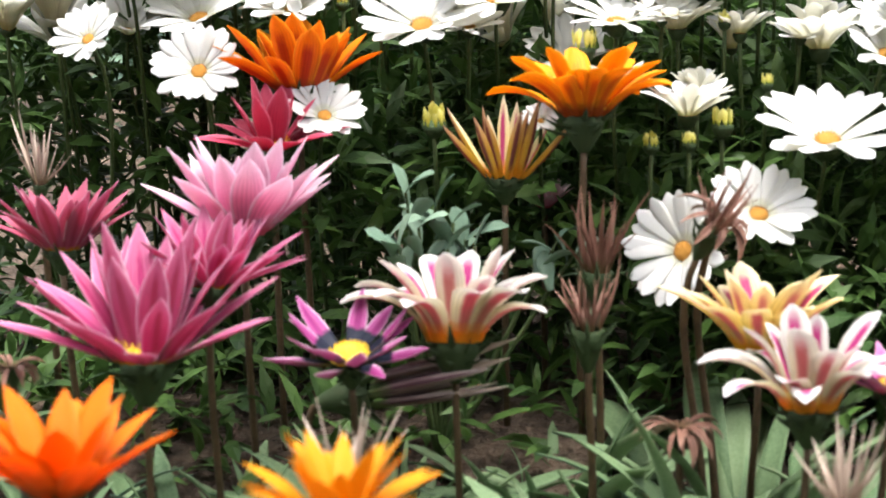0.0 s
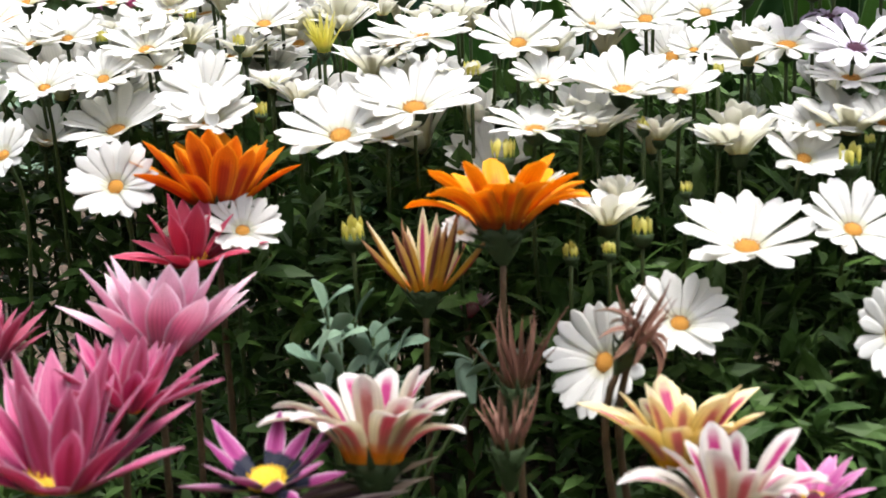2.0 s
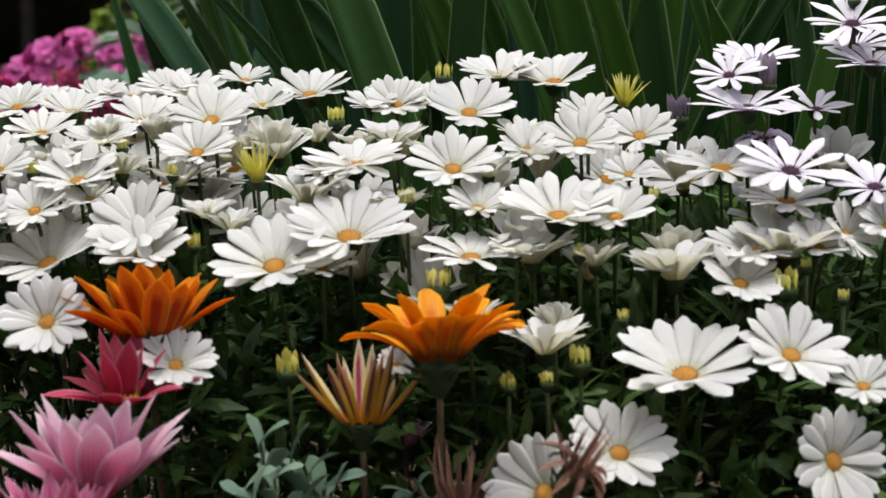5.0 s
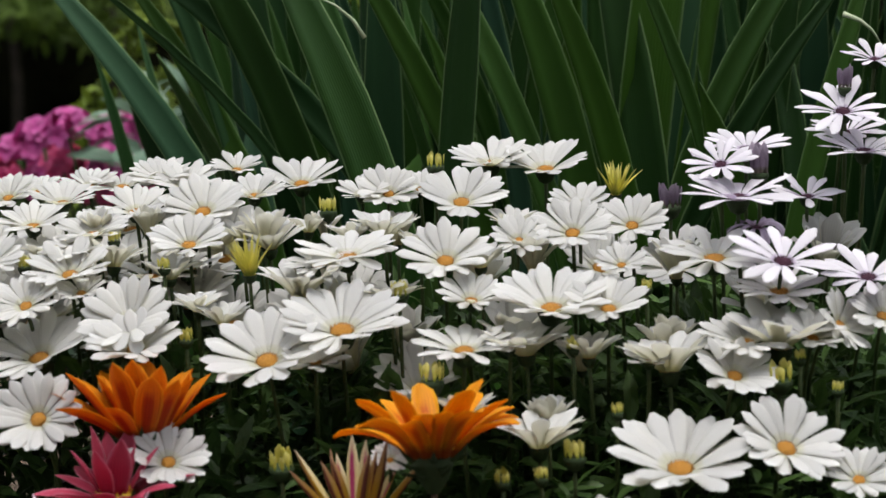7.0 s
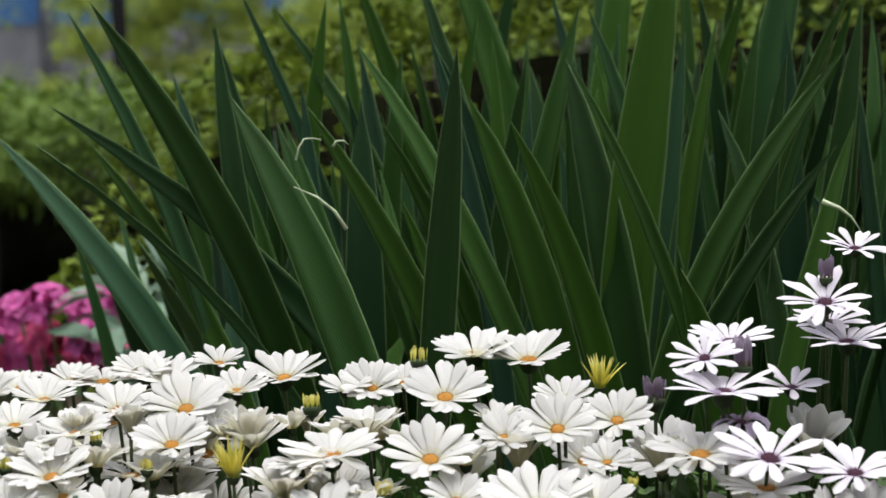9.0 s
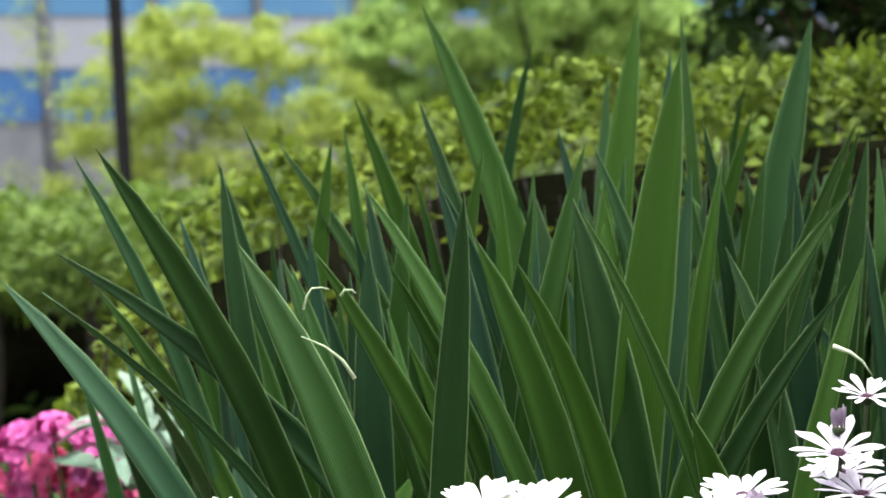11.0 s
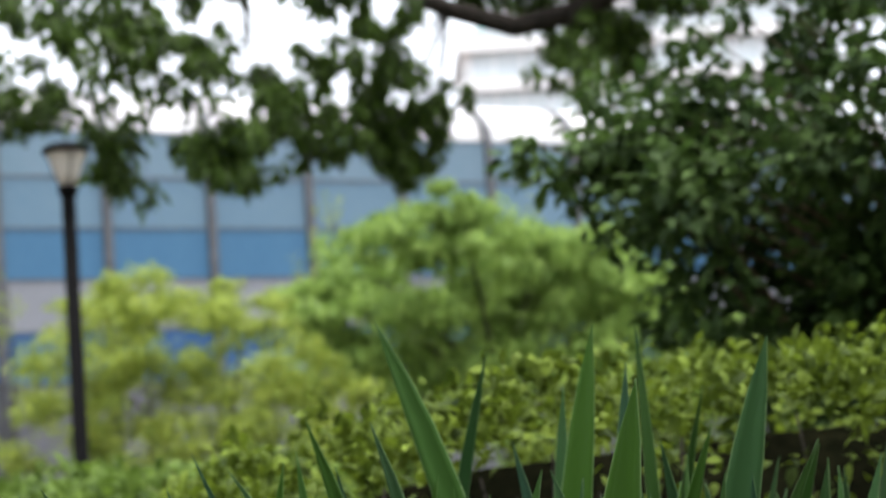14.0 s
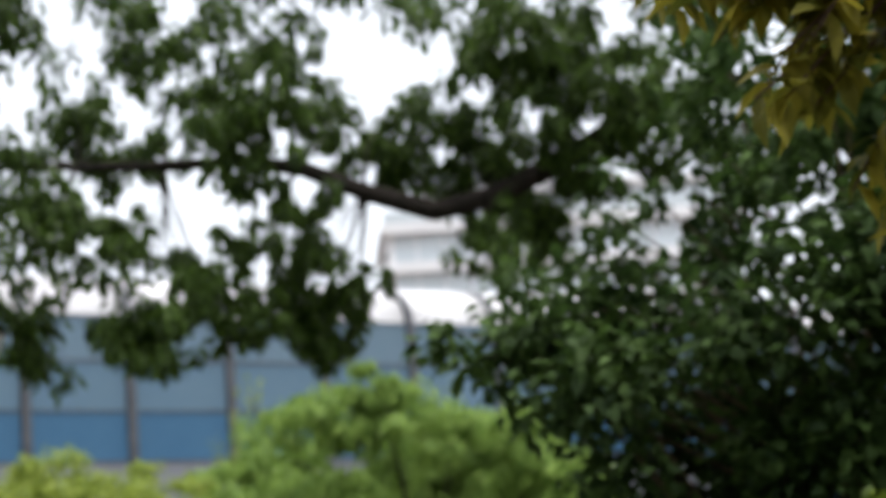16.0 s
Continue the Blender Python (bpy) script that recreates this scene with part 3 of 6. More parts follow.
def build_background_trees():
    t = thing("young_tree", (1.3, 21.7, 0), "broad young tree with drooping fresh green foliage", "tree")
    limbs_to(t, (1.3, 21.7, 0), (1.3, 21.7, 1.2), maple_spots[::3], 0.09)
    ob = maple_crown.make("crown", 0.125, 0.046, LEAF_MAPLE, t)
    ob.location = (-1.3, -21.7, 0)
    t = thing("shrub", (-1.5, 18.6, 0), "loose yellow-green shrub with airy foliage", "shrub")
    limbs_to(t, (-1.5, 18.6, 0), (-1.5, 18.6, 0.5), elm_spots[::3], 0.05)
    ob = elm_crown.make("crown", 0.075, 0.036, LEAF_ELM, t)
    ob.location = (1.5, -18.6, 0)
    # low clipped shrubs behind the irises
    c = Crown(21)
    for k in range(60):
        row = k % 5
        c.spray((-1.95 + 0.03 * k, 4.3 + 0.65 * row + 0.1 * math.sin(k * 2.1), 0.53 + 0.012 * row + 0.03 * math.sin(k * 1.7)), 0.17, 300, 0.1, (1.2, 1.5, 0.7), 0.5)
    t = thing("low_shrub", (-1.0, 5.0, 0), "low rounded light green shrub with bare dark stems below", "shrub")
    for k in range(12):
        x, y = -0.7 + 0.13 * k, 0.35 * math.sin(k * 2.4)
        piece("stem", tube("stem", bend((x, y, 0), (x + 0.03, y, 0.50), (0.03, 0, 0)), np.linspace(0.02, 0.012, 8), BARK, 6), t)
    # dark wavy sheet below the crown, painted near black in place of shade
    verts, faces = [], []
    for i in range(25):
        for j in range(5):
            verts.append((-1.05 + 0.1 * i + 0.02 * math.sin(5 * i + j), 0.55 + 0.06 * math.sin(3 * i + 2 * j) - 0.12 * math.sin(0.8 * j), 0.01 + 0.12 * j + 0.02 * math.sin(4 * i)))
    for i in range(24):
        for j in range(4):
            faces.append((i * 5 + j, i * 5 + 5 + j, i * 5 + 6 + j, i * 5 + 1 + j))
    inside = mesh("shrub_shade_sheet", verts, faces, [SHADE_DARK])
    piece("shade_fill", inside, t)
    c.make("crown", 0.045, 0.024, LEAF_LOW, t).location = (1.0, -5.0, 0)
    # thin saplings in front of the barrier
    for x, y, h, s in ((-0.75, 34.2, 5.3, 5), (-3.2, 26.4, 3.2, 6), (2.35, 34.2, 5.0, 7), (-6.4, 34.2, 4.6, 9)):
        t = thing("sapling", (x, y, 0), "slender sapling with sparse light green leaves", "tree", "saplings by the barrier")
        r = random.Random(s)
        piece("trunk", tube("trunk", bend((0, 0, 0), (0.1, 0, h), (0.08, 0, 0)), np.linspace(0.05, 0.012, 8), BARK, 6), t)
        c = Crown(s)
        for k in range(11):
            z = h * (0.35 + 0.062 * k)
            a = r.uniform(0, 6.28)
            reach = (1.1 - 0.07 * k) * r.uniform(0.5, 0.9)
            e = (reach * math.cos(a), reach * math.sin(a), z + 0.35)
            piece("limb", tube("limb", bend((0.05, 0, z), e, (0, 0, 0.05)), np.linspace(0.014, 0.005, 8), BARK, 5), t)
            c.spray(e, 0.30, 46, 0.3)
        c.make("crown", 0.10, 0.05, LEAF_ELM, t)


build_background_trees()

# ---- zelkova limb overhead ----
zelkova_crown = Crown(31)
zelkova_spots = []


def zelkova_spray(x, z, r):
    y = 7.15 + 0.45 * math.sin(5 * x + 7 * z)
    zelkova_spots.append((x, y, z))
    own = random.Random(int(1000 * (x + 9)) + int(1000 * z))
    for _ in range(10):
        c = (x + own.gauss(0, 0.5) * r, y + own.gauss(0, 0.7) * r, z + own.gauss(0, 0.44) * r)
        zelkova_crown.spray(c, r * own.uniform(0.2, 0.42), int(12 + 185 * r), 1.2, (0.85, 1.2, 1.1), 0.1)


zelkova_spray(-0.84, 2.65, 0.18)
zelkova_spray(-0.69, 2.67, 0.16)
zelkova_spray(-0.83, 2.38, 0.16)
zelkova_spray(-0.90, 2.07, 0.16)
zelkova_spray(-0.70, 2.12, 0.14)
zelkova_spray(-0.85, 1.85, 0.16)
zelkova_spray(-0.37, 2.77, 0.14)
zelkova_spray(-0.27, 2.59, 0.18)
zelkova_spray(-0.09, 2.71, 0.16)
zelkova_spray(0.03, 2.52, 0.18)
zelkova_spray(0.20, 2.75, 0.16)
zelkova_spray(0.61, 2.50, 0.16)
zelkova_spray(0.75, 2.57, 0.18)
zelkova_spray(0.47, 2.43, 0.14)
zelkova_spray(-0.30, 2.13, 0.16)
zelkova_spray(-0.47, 2.04, 0.14)
zelkova_spray(-0.28, 1.91, 0.15)
zelkova_spray(-0.03, 2.01, 0.15)
zelkova_spray(0.15, 1.93, 0.15)
zelkova_spray(-0.49, 1.80, 0.12)
zelkova_spray(-0.35, 1.71, 0.10)
zelkova_spray(-0.08, 1.79, 0.13)
zelkova_spray(0.22, 1.82, 0.12)
zelkova_spray(0.87, 2.72, 0.16)
zelkova_spray(1.00, 2.54, 0.18)
zelkova_spray(1.16, 2.70, 0.18)
zelkova_spray(1.13, 2.86, 0.16)
zelkova_spray(1.28, 2.56, 0.18)
zelkova_spray(0.88, 2.33, 0.14)
zelkova_spray(1.00, 2.23, 0.12)
zelkova_spray(-0.64, 2.52, 0.16)
zelkova_spray(-0.44, 2.52, 0.12)
zelkova_spray(-0.14, 2.47, 0.16)
zelkova_spray(0.09, 2.32, 0.14)
zelkova_spray(0.32, 2.57, 0.16)
zelkova_spray(0.16, 2.10, 0.12)
zelkova_spray(-0.08, 2.18, 0.12)
zelkova_spray(-0.56, 2.23, 0.10)
zelkova_spray(-0.76, 2.23, 0.12)
zelkova_spray(0.73, 2.34, 0.10)
zelkova_spray(1.44, 2.77, 0.18)
zelkova_spray(1.42, 2.41, 0.16)
zelkova_spray(1.64, 2.61, 0.20)
zelkova_spray(1.83, 2.42, 0.20)
zelkova_spray(2.06, 2.58, 0.20)
zelkova_spray(1.70, 2.22, 0.16)
zelkova_spray(0.09, 2.96, 0.14)
zelkova_spray(-0.89, 2.95, 0.14)
zelkova_spray(1.98, 2.81, 0.20)
zelkova_spray(1.66, 2.87, 0.18)
zelkova_spray(0.10, 1.84, 0.10)
zelkova_spray(0.32, 1.99, 0.08)
zelkova_spray(-1.20, 2.09, 0.16)
zelkova_spray(-1.07, 2.25, 0.16)
zelkova_spray(-1.35, 2.16, 0.16)
zelkova_spray(-1.25, 2.40, 0.18)
zelkova_spray(-1.07, 2.54, 0.16)
zelkova_spray(-1.45, 2.41, 0.16)
zelkova_spray(-0.09, 2.43, 0.18)
zelkova_spray(0.17, 2.17, 0.15)
zelkova_spray(0.54, 2.65, 0.17)
zelkova_spray(0.66, 2.57, 0.17)
zelkova_spray(0.80, 2.66, 0.20)
zelkova_spray(0.94, 2.51, 0.20)
zelkova_spray(1.09, 2.40, 0.16)
zelkova_spray(0.87, 2.45, 0.16)
zelkova_spray(-0.88, 1.90, 0.14)
zelkova_spray(-0.46, 1.76, 0.15)
zelkova_spray(-0.26, 2.09, 0.20)
zelkova_spray(0.12, 2.03, 0.18)
zelkova_spray(0.20, 1.90, 0.14)
zelkova_spray(0.92, 2.61, 0.18)
zelkova_spray(1.16, 2.46, 0.16)
zelkova_spray(0.75, 2.07, 0.10)
zelkova_spray(0.98, 2.26, 0.12)
zelkova_spray(0.80, 1.93, 0.09)
zelkova_spray(1.10, 2.27, 0.12)
zelkova_spray(1.20, 2.30, 0.14)
zelkova_spray(1.08, 2.15, 0.10)
zelkova_spray(1.29, 2.33, 0.14)
for k in range(26):
    zelkova_spray(-1.2 + 0.17 * k, 3.25 + 0.25 * math.sin(2.3 * k), 0.28)


def build_zelkova():
    o = (3.0, 7.77, 0)
    t = thing("zelkova_tree", o, "old tree with a long dark sagging limb and hanging leaves", "tree")

    def shift(p):
        return [Vector(q) - Vector(o) for q in p]

    piece("trunk", tube("trunk", shift([(3.0, 7.77, -0.05), (2.95, 7.77, 0.8), (2.8, 7.69, 1.7), (2.85, 7.77, 2.6), (3.0, 7.92, 3.6)]), [0.20, 0.16, 0.14, 0.11, 0.05], BARK, 12), t)
    limb = [(2.72, 7.69, 1.914), (2.22, 7.46, 2.507), (1.71, 7.14, 2.608), (1.35, 7.14, 2.505), (1.11, 7.14, 2.363), (0.81, 7.14, 2.230), (0.59, 7.14, 2.193), (0.35, 7.14, 2.277), (0.12, 7.14, 2.382), (-0.12, 7.14, 2.420), (-0.37, 7.14, 2.419), (-0.67, 7.14, 2.432), (-1.03, 7.14, 2.455), (-1.48, 7.14, 2.488)]
    piece("limb", tube("limb", shift(limb), [0.075, 0.06, 0.05, 0.045, 0.042, 0.04, 0.038, 0.034, 0.03, 0.024, 0.02, 0.015, 0.012, 0.006], BARK, 9), t)
    high = [(2.85, 7.77, 2.5), (2.2, 7.46, 3.1), (1.4, 7.30, 3.25), (0.5, 7.14, 3.2), (-0.4, 7.14, 3.3), (-1.2, 7.14, 3.3)]
    piece("limb", tube("limb", shift(high), [0.07, 0.055, 0.045, 0.035, 0.022, 0.008], BARK, 8), t)
    for s in zelkova_spots:
        near = min(limb[2:] if s[2] < 2.8 else high, key=lambda q: (Vector(q) - Vector(s)).length)
        a, b = shift([near, s])
        piece("twig", tube("twig", bend(a, b, (0.05 * math.sin(9 * s[0]), 0.05, 0.07)), np.linspace(0.006, 0.002, 8), BARK, 5), t)
    zelkova_crown.make("crown", 0.054, 0.019, LEAF_TREE, t).location = (-3.0, -7.77, 0)


build_zelkova()


# ---- dark broad-leaved shrub ----
def build_shrub():
    o = Vector((1.115, 3.80, 0.066))
    t = thing("tall_shrub", o, "tall dark green broad-leaved shrub with loose twigs", "shrub")
    r = random.Random(5)
    c = Crown(41)
    for k in range(1450):
        a, h = r.uniform(0, 6.28), r.uniform(0.0, 1.0) ** 1.15
        z = 0.52 + 1.30 * h
        wide = float(np.interp(h, (0, 0.2, 0.42, 0.55, 0.75, 1), (0.32, 0.48, 0.66, 0.56, 0.55, 0.50)))
        reach = wide * r.uniform(0.1, 1.0) ** 0.5
        p = Vector((reach * math.cos(a) * 1.12, reach * math.sin(a) * 0.75, z + 0.10 * math.sin(3 * a)))
        if p.x < 0 and r.random() < 0.3:
            continue
        if h > 0.5 and (p.x < -0.30 or p.x < 0.15 and (noise.noise(p * 5.0) > 0.1 or r.random() < 0.4)):
            continue
        c.spray(p, r.uniform(0.05, 0.11), 40, 0.25, (1, 1, 0.8), 0.1)
        if k % 9 == 0:
            root = p * 0.45 + Vector((0, 0, 0.12))
            piece("twig", tube("twig", bend(root, p, (0, 0, 0.04)), np.linspace(0.005, 0.0015, 8), TWIG, 5), t)
    # loose sprays reaching out on one side
    for x, z, size in ((-0.68, 1.13, 0.07), (-0.77, 1.11, 0.05), (-0.63, 1.17, 0.08), (-0.71, 1.06, 0.06), (-0.60, 1.08, 0.09), (-0.54, 1.16, 0.08), (-0.49, 1.21, 0.08), (-0.57, 1.02, 0.09), (-0.46, 1.14, 0.09), (-0.42, 1.26, 0.08), (-0.39, 1.19, 0.08), (-0.36, 1.32, 0.07), (-0.31, 1.27, 0.08), (-0.27, 1.35, 0.08), (-0.32, 1.38, 0.06), (-0.23, 1.41, 0.07), (-0.64, 0.99, 0.08), (-0.50, 1.07, 0.09), (-0.46, 1.31, 0.05), (-0.22, 1.32, 0.08)):
        for j in range(2 if z > 1.2 else 4):
            p = Vector((x + r.gauss(0, size * 0.5), -0.08 + r.gauss(0, 0.05), z + r.gauss(0, size * 0.5)))
            c.spray(p, size * r.uniform(0.35, 0.7), 16, 0.25, (1, 1, 0.8), 0.1)
        piece("twig", tube("twig", bend(Vector((0.1, 0, 0.55 * z)), (x, -0.08, z), (0, 0, 0.05)), np.linspace(0.006, 0.0015, 8), TWIG, 5), t)
    for k in range(6):
        a = k * 1.05
        piece("stem", tube("stem", bend((0.08 * math.cos(a), 0.08 * math.sin(a), -0.09), (0.22 * math.cos(a), 0.18 * math.sin(a), 0.85), (0.05, 0, 0)), np.linspace(0.020, 0.007, 8), BARK, 7), t)
    c.make("leaves", 0.036, 0.022, LEAF_SHRUB, t)


build_shrub()


# ---- clipped hedge ----
def hedge_top(x):
    return float(np.interp(x, (-0.34, -0.28, -0.19, -0.02, 0.12, 0.35, 0.6, 1.6), (0.345, 0.465, 0.548, 0.602, 0.632, 0.644, 0.658, 0.676)))


def build_hedge():
    t = thing("hedge", (0.5, 2.48, 0.0), "low clipped hedge with small yellow-green leaves over a core coloured dark as shade", "hedge")
    # core shell, its near-black colour standing in for the shade between the leaves
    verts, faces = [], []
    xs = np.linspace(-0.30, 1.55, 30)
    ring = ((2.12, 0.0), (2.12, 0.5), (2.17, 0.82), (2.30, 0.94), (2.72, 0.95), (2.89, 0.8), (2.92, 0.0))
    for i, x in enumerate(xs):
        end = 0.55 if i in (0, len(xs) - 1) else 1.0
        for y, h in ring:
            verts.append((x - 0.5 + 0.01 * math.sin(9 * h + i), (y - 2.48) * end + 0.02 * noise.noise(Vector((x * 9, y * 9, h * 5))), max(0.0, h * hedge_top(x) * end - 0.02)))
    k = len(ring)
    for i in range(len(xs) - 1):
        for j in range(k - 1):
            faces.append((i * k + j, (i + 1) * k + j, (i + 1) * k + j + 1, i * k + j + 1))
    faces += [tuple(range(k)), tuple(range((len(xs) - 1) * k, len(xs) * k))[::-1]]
    piece("shade_fill", mesh("hedge_shade_core", verts, faces, [SHADE_DARK]), t)
    own = random.Random(17)
    for k in range(90):
        x = own.uniform(-0.28, 1.5)
        top = hedge_top(x)
        a, b = (x - 0.5, -0.37, own.uniform(0.25, 0.5) * top), (x - 0.5 + own.uniform(-0.07, 0.07), -0.395 + own.uniform(-0.02, 0.02), own.uniform(0.75, 0.95) * top)
        piece("twig", tube("twig", bend(a, b, (own.uniform(-0.02, 0.02), -0.02, 0)), np.linspace(0.003, 0.0012, 8), BARK, 5), t)
    r = np.random.RandomState(7)
    n = 23000
    x = r.uniform(-0.36, 1.6, n)
    top = np.array([hedge_top(v) for v in x])
    y = r.uniform(2.08, 2.95, n)
    front = r.uniform(size=n) < 0.15
    uneven = np.array([0.14 + 0.22 * noise.noise(Vector((v * 8, 0, 6))) for v in x])
    z = top * (1 - uneven * ((y - 2.51) / 0.44) ** 4) + r.normal(size=n) * 0.010 + 0.02 * np.sin(x * 23 + y * 17) * np.sin(y * 31)
    lump = np.array([noise.noise(Vector((a * 11, b * 9, 0))) + 0.5 * noise.noise(Vector((a * 27, b * 23, 4))) for a, b in zip(x, y)])
    z = z + 0.075 * lump
    z = np.where(front, top - 0.02 - 0.34 * r.uniform(0, 1, n) ** 1.5, z)
    y = np.where(front, 2.085 + r.normal(size=n) * 0.018, y)
    tier = np.array([noise.noise(Vector((a * 7, c * 21, 2))) for a, c in zip(x, z)])
    keep = np.where(front, tier > 0.05, (lump > 0.0) | (r.uniform(size=n) < 0.07))
    x, y, z, front = x[keep], y[keep], z[keep], front[keep]
    n = len(x)
    ways = r.normal(size=(n, 3)) * 0.7 + np.where(front[:, None], np.array([0, -0.8, 0.4]), np.array([0, -0.2, 0.7]))
    piece("leaves", leaf_cloud("hedge_leaves", np.stack([x - 0.5, y - 2.48, z], 1), ways, 0.021, 0.0125, LEAF_HEDGE, 9), t)


build_hedge()


# ---- hanging twigs with yellow-brown leaves ----
def build_hanging_branch():
    o = Vector((1.03, 1.94, 0.02))
    t = thing("autumn_shrub", o, "slender shrub with yellow and bronze pointed leaves on arching twigs", "shrub")
    piece("stem", tube("stem", [(0, 0, 0), (-0.02, 0, 0.6), (-0.05, 0, 1.1), (-0.16, 0, 1.42)], [0.016, 0.013, 0.010, 0.006], TWIG, 8), t)
    r = random.Random(3)
    p, w = [], []
    for k in range(95):
        reach, high = r.uniform(0.0, 1.0) ** 1.1, r.uniform(0.0, 1.0)
        ex, ez = -0.30 - 0.40 * (1 - reach) * (0.35 + 0.65 * high), 0.90 + 0.45 * high
        a, b = Vector((-0.05 - 0.01 * (k % 8), 0, 1.10 + 0.025 * (k % 12))), Vector((ex, r.uniform(-0.08, 0.06), ez))
        pts = bend(a, b, (0, 0, 0.07))
        piece("twig", tube("twig", pts, np.linspace(0.004, 0.0012, 8), TWIG, 5), t)
        for q in range(52):
            s = r.uniform(0.25, 1.0)
            i = min(6, int(s * 7))
            c = pts[i].lerp(pts[i + 1], s * 7 - i)
            p.append(c)
            w.append((r.uniform(-1, 0.5), r.uniform(-0.6, 0.6), r.uniform(-0.9, 0.1)))
    piece("leaves", leaf_cloud("autumn_leaves", p, w, 0.046, 0.020, LEAF_AUTUMN, 5), t)


build_hanging_branch()


# ---- irises ----
IRIS = thing("iris_clump", (0.1, 1.43, soil_height(0.1, 1.43)), "dense clump of tall dark green sword-shaped iris leaves", "iris")


def blade_mesh(tip, root, width, lean, seed, bow=None):
    """A folded sword blade from root to tip, with its thickness; lean turns its flat side away from the camera's way."""
    r = random.Random(seed)
    a, b = Vector(root), Vector(tip)
    run = b - a
    flat = Vector((run.x, run.y, 0))
    arch = r.choice((0.04, 0.10, 0.16, 0.28))
    sag = flat * (-arch) + Vector((0, 0, 0.5 * arch * flat.length)) + Vector((r.uniform(-0.012, 0.012), r.uniform(-0.02, 0.02), 0))
    if bow is not None:
        sag = Vector((bow, r.uniform(-0.02, 0.01), 0))
    rows = 14
    pts = bend(a, b, sag, rows)
    across = Vector((math.cos(lean), math.sin(lean), 0))
    verts, uv, under = [], [], []
    prof_s, prof_w = (0, 0.3, 0.55, 0.72, 0.85, 0.94, 0.98, 1), (0.50, 0.80, 1.0, 0.97, 0.74, 0.40, 0.17, 0.0)
    for i, p in enumerate(pts):
        way = (pts[min(i + 1, rows)] - pts[max(i - 1, 0)]).normalized()
        side = (across - way * across.dot(way)).normalized()
        out = side.cross(way)
        turn = r.uniform(-0.02, 0.02) + 0.35 * (i / rows - 0.5) * math.sin(seed)
        side, out = side * math.cos(turn) + out * math.sin(turn), out * math.cos(turn) - side * math.sin(turn)
        half = width / 2 * float(np.interp(i / rows, prof_s, prof_w)) + 0.0002
        for u in (-1, -0.5, 0, 0.5, 1):
            q = p + side * u * half + out * (0.34 * half * abs(u))
            verts.append(q)
            under.append(q - out * 0.0012 * (1.1 - abs(u)))
            uv.append((u * 0.5 + 0.5, i / rows))
    n, faces = len(verts), []
    for i in range(rows):
        for k in range(4):
            q = (i * 5 + k, i * 5 + k + 1, (i + 1) * 5 + k + 1, (i + 1) * 5 + k)
            faces += [q, tuple(v + n for v in q[::-1])]
        faces += [(i * 5, (i + 1) * 5, (i + 1) * 5 + n, i * 5 + n), (i * 5 + 4 + n, (i + 1) * 5 + 4 + n, (i + 1) * 5 + 4, i * 5 + 4)]
    return mesh("iris_leaf", verts + under, faces, [SWORD], uv + uv)


iris_count = [0]


def sword_leaf(x, y, z, root_x, width, bow=None):
    """A blade with its tip at (x, y, z); bow: how far its middle swings sideways."""
    iris_count[0] += 1
    k = iris_count[0]
    r = random.Random(k * 17)
    root_y = y + r.uniform(-0.03, 0.05)
    root = (root_x, root_y, soil_height(root_x, root_y) - 0.01)
    o = Vector(IRIS.location)
    lean = r.choice((-1, 1)) * r.uniform(0.0, 1.0 if bow is None else 0.45) ** 1.3
    piece("leaf", blade_mesh(Vector((x, y, z)) - o, Vector(root) - o, width * 1.0 / max(0.62, math.cos(lean)), lean, k, bow), IRIS)


sword_leaf(-0.220, 1.290, 0.503, -0.063, 0.019, 0.046)
sword_leaf(-0.186, 1.240, 0.495, -0.037, 0.008, 0.083)
sword_leaf(-0.181, 1.260, 0.518, -0.011, 0.017, 0.100)
sword_leaf(-0.152, 1.250, 0.576, -0.020, 0.022, 0.041)
sword_leaf(-0.174, 1.300, 0.575, -0.079, 0.012, 0.035)
sword_leaf(-0.071, 1.220, 0.517, 0.021, 0.027, 0.030)
sword_leaf(-0.089, 1.330, 0.565, -0.036, 0.017, -0.005)
sword_leaf(-0.030, 1.240, 0.511, 0.072, 0.016, 0.036)
sword_leaf(0.001, 1.270, 0.512, -0.007, 0.024, -0.001)
sword_leaf(-0.047, 1.290, 0.503, 0.008, 0.014, 0.018)
sword_leaf(0.058, 1.210, 0.538, 0.021, 0.020, -0.005)
sword_leaf(0.064, 1.270, 0.512, 0.118, 0.023, 0.027)
sword_leaf(0.043, 1.300, 0.552, 0.075, 0.014, 0.019)
sword_leaf(0.087, 1.240, 0.496, 0.138, 0.018, 0.029)
sword_leaf(0.125, 1.310, 0.533, 0.154, 0.026, 0.016)
sword_leaf(0.120, 1.210, 0.528, 0.198, 0.009, 0.031)
sword_leaf(0.193, 1.290, 0.616, 0.146, 0.034, -0.019)
sword_leaf(0.287, 1.270, 0.530, 0.167, 0.017, -0.058)
sword_leaf(0.272, 1.230, 0.474, 0.146, 0.015, -0.043)
sword_leaf(0.175, 1.190, 0.410, 0.215, 0.024, 0.016)
sword_leaf(0.040, 1.550, 0.684, 0.107, 0.025, 0.042)
sword_leaf(0.192, 1.500, 0.667, 0.132, 0.025, -0.012)
sword_leaf(0.294, 1.400, 0.644, 0.205, 0.028, -0.014)
sword_leaf(0.122, 1.600, 0.659, 0.066, 0.013, -0.025)
sword_leaf(0.234, 1.600, 0.673, 0.225, 0.011, 0.005)
sword_leaf(0.213, 1.500, 0.638, 0.178, 0.017, -0.007)
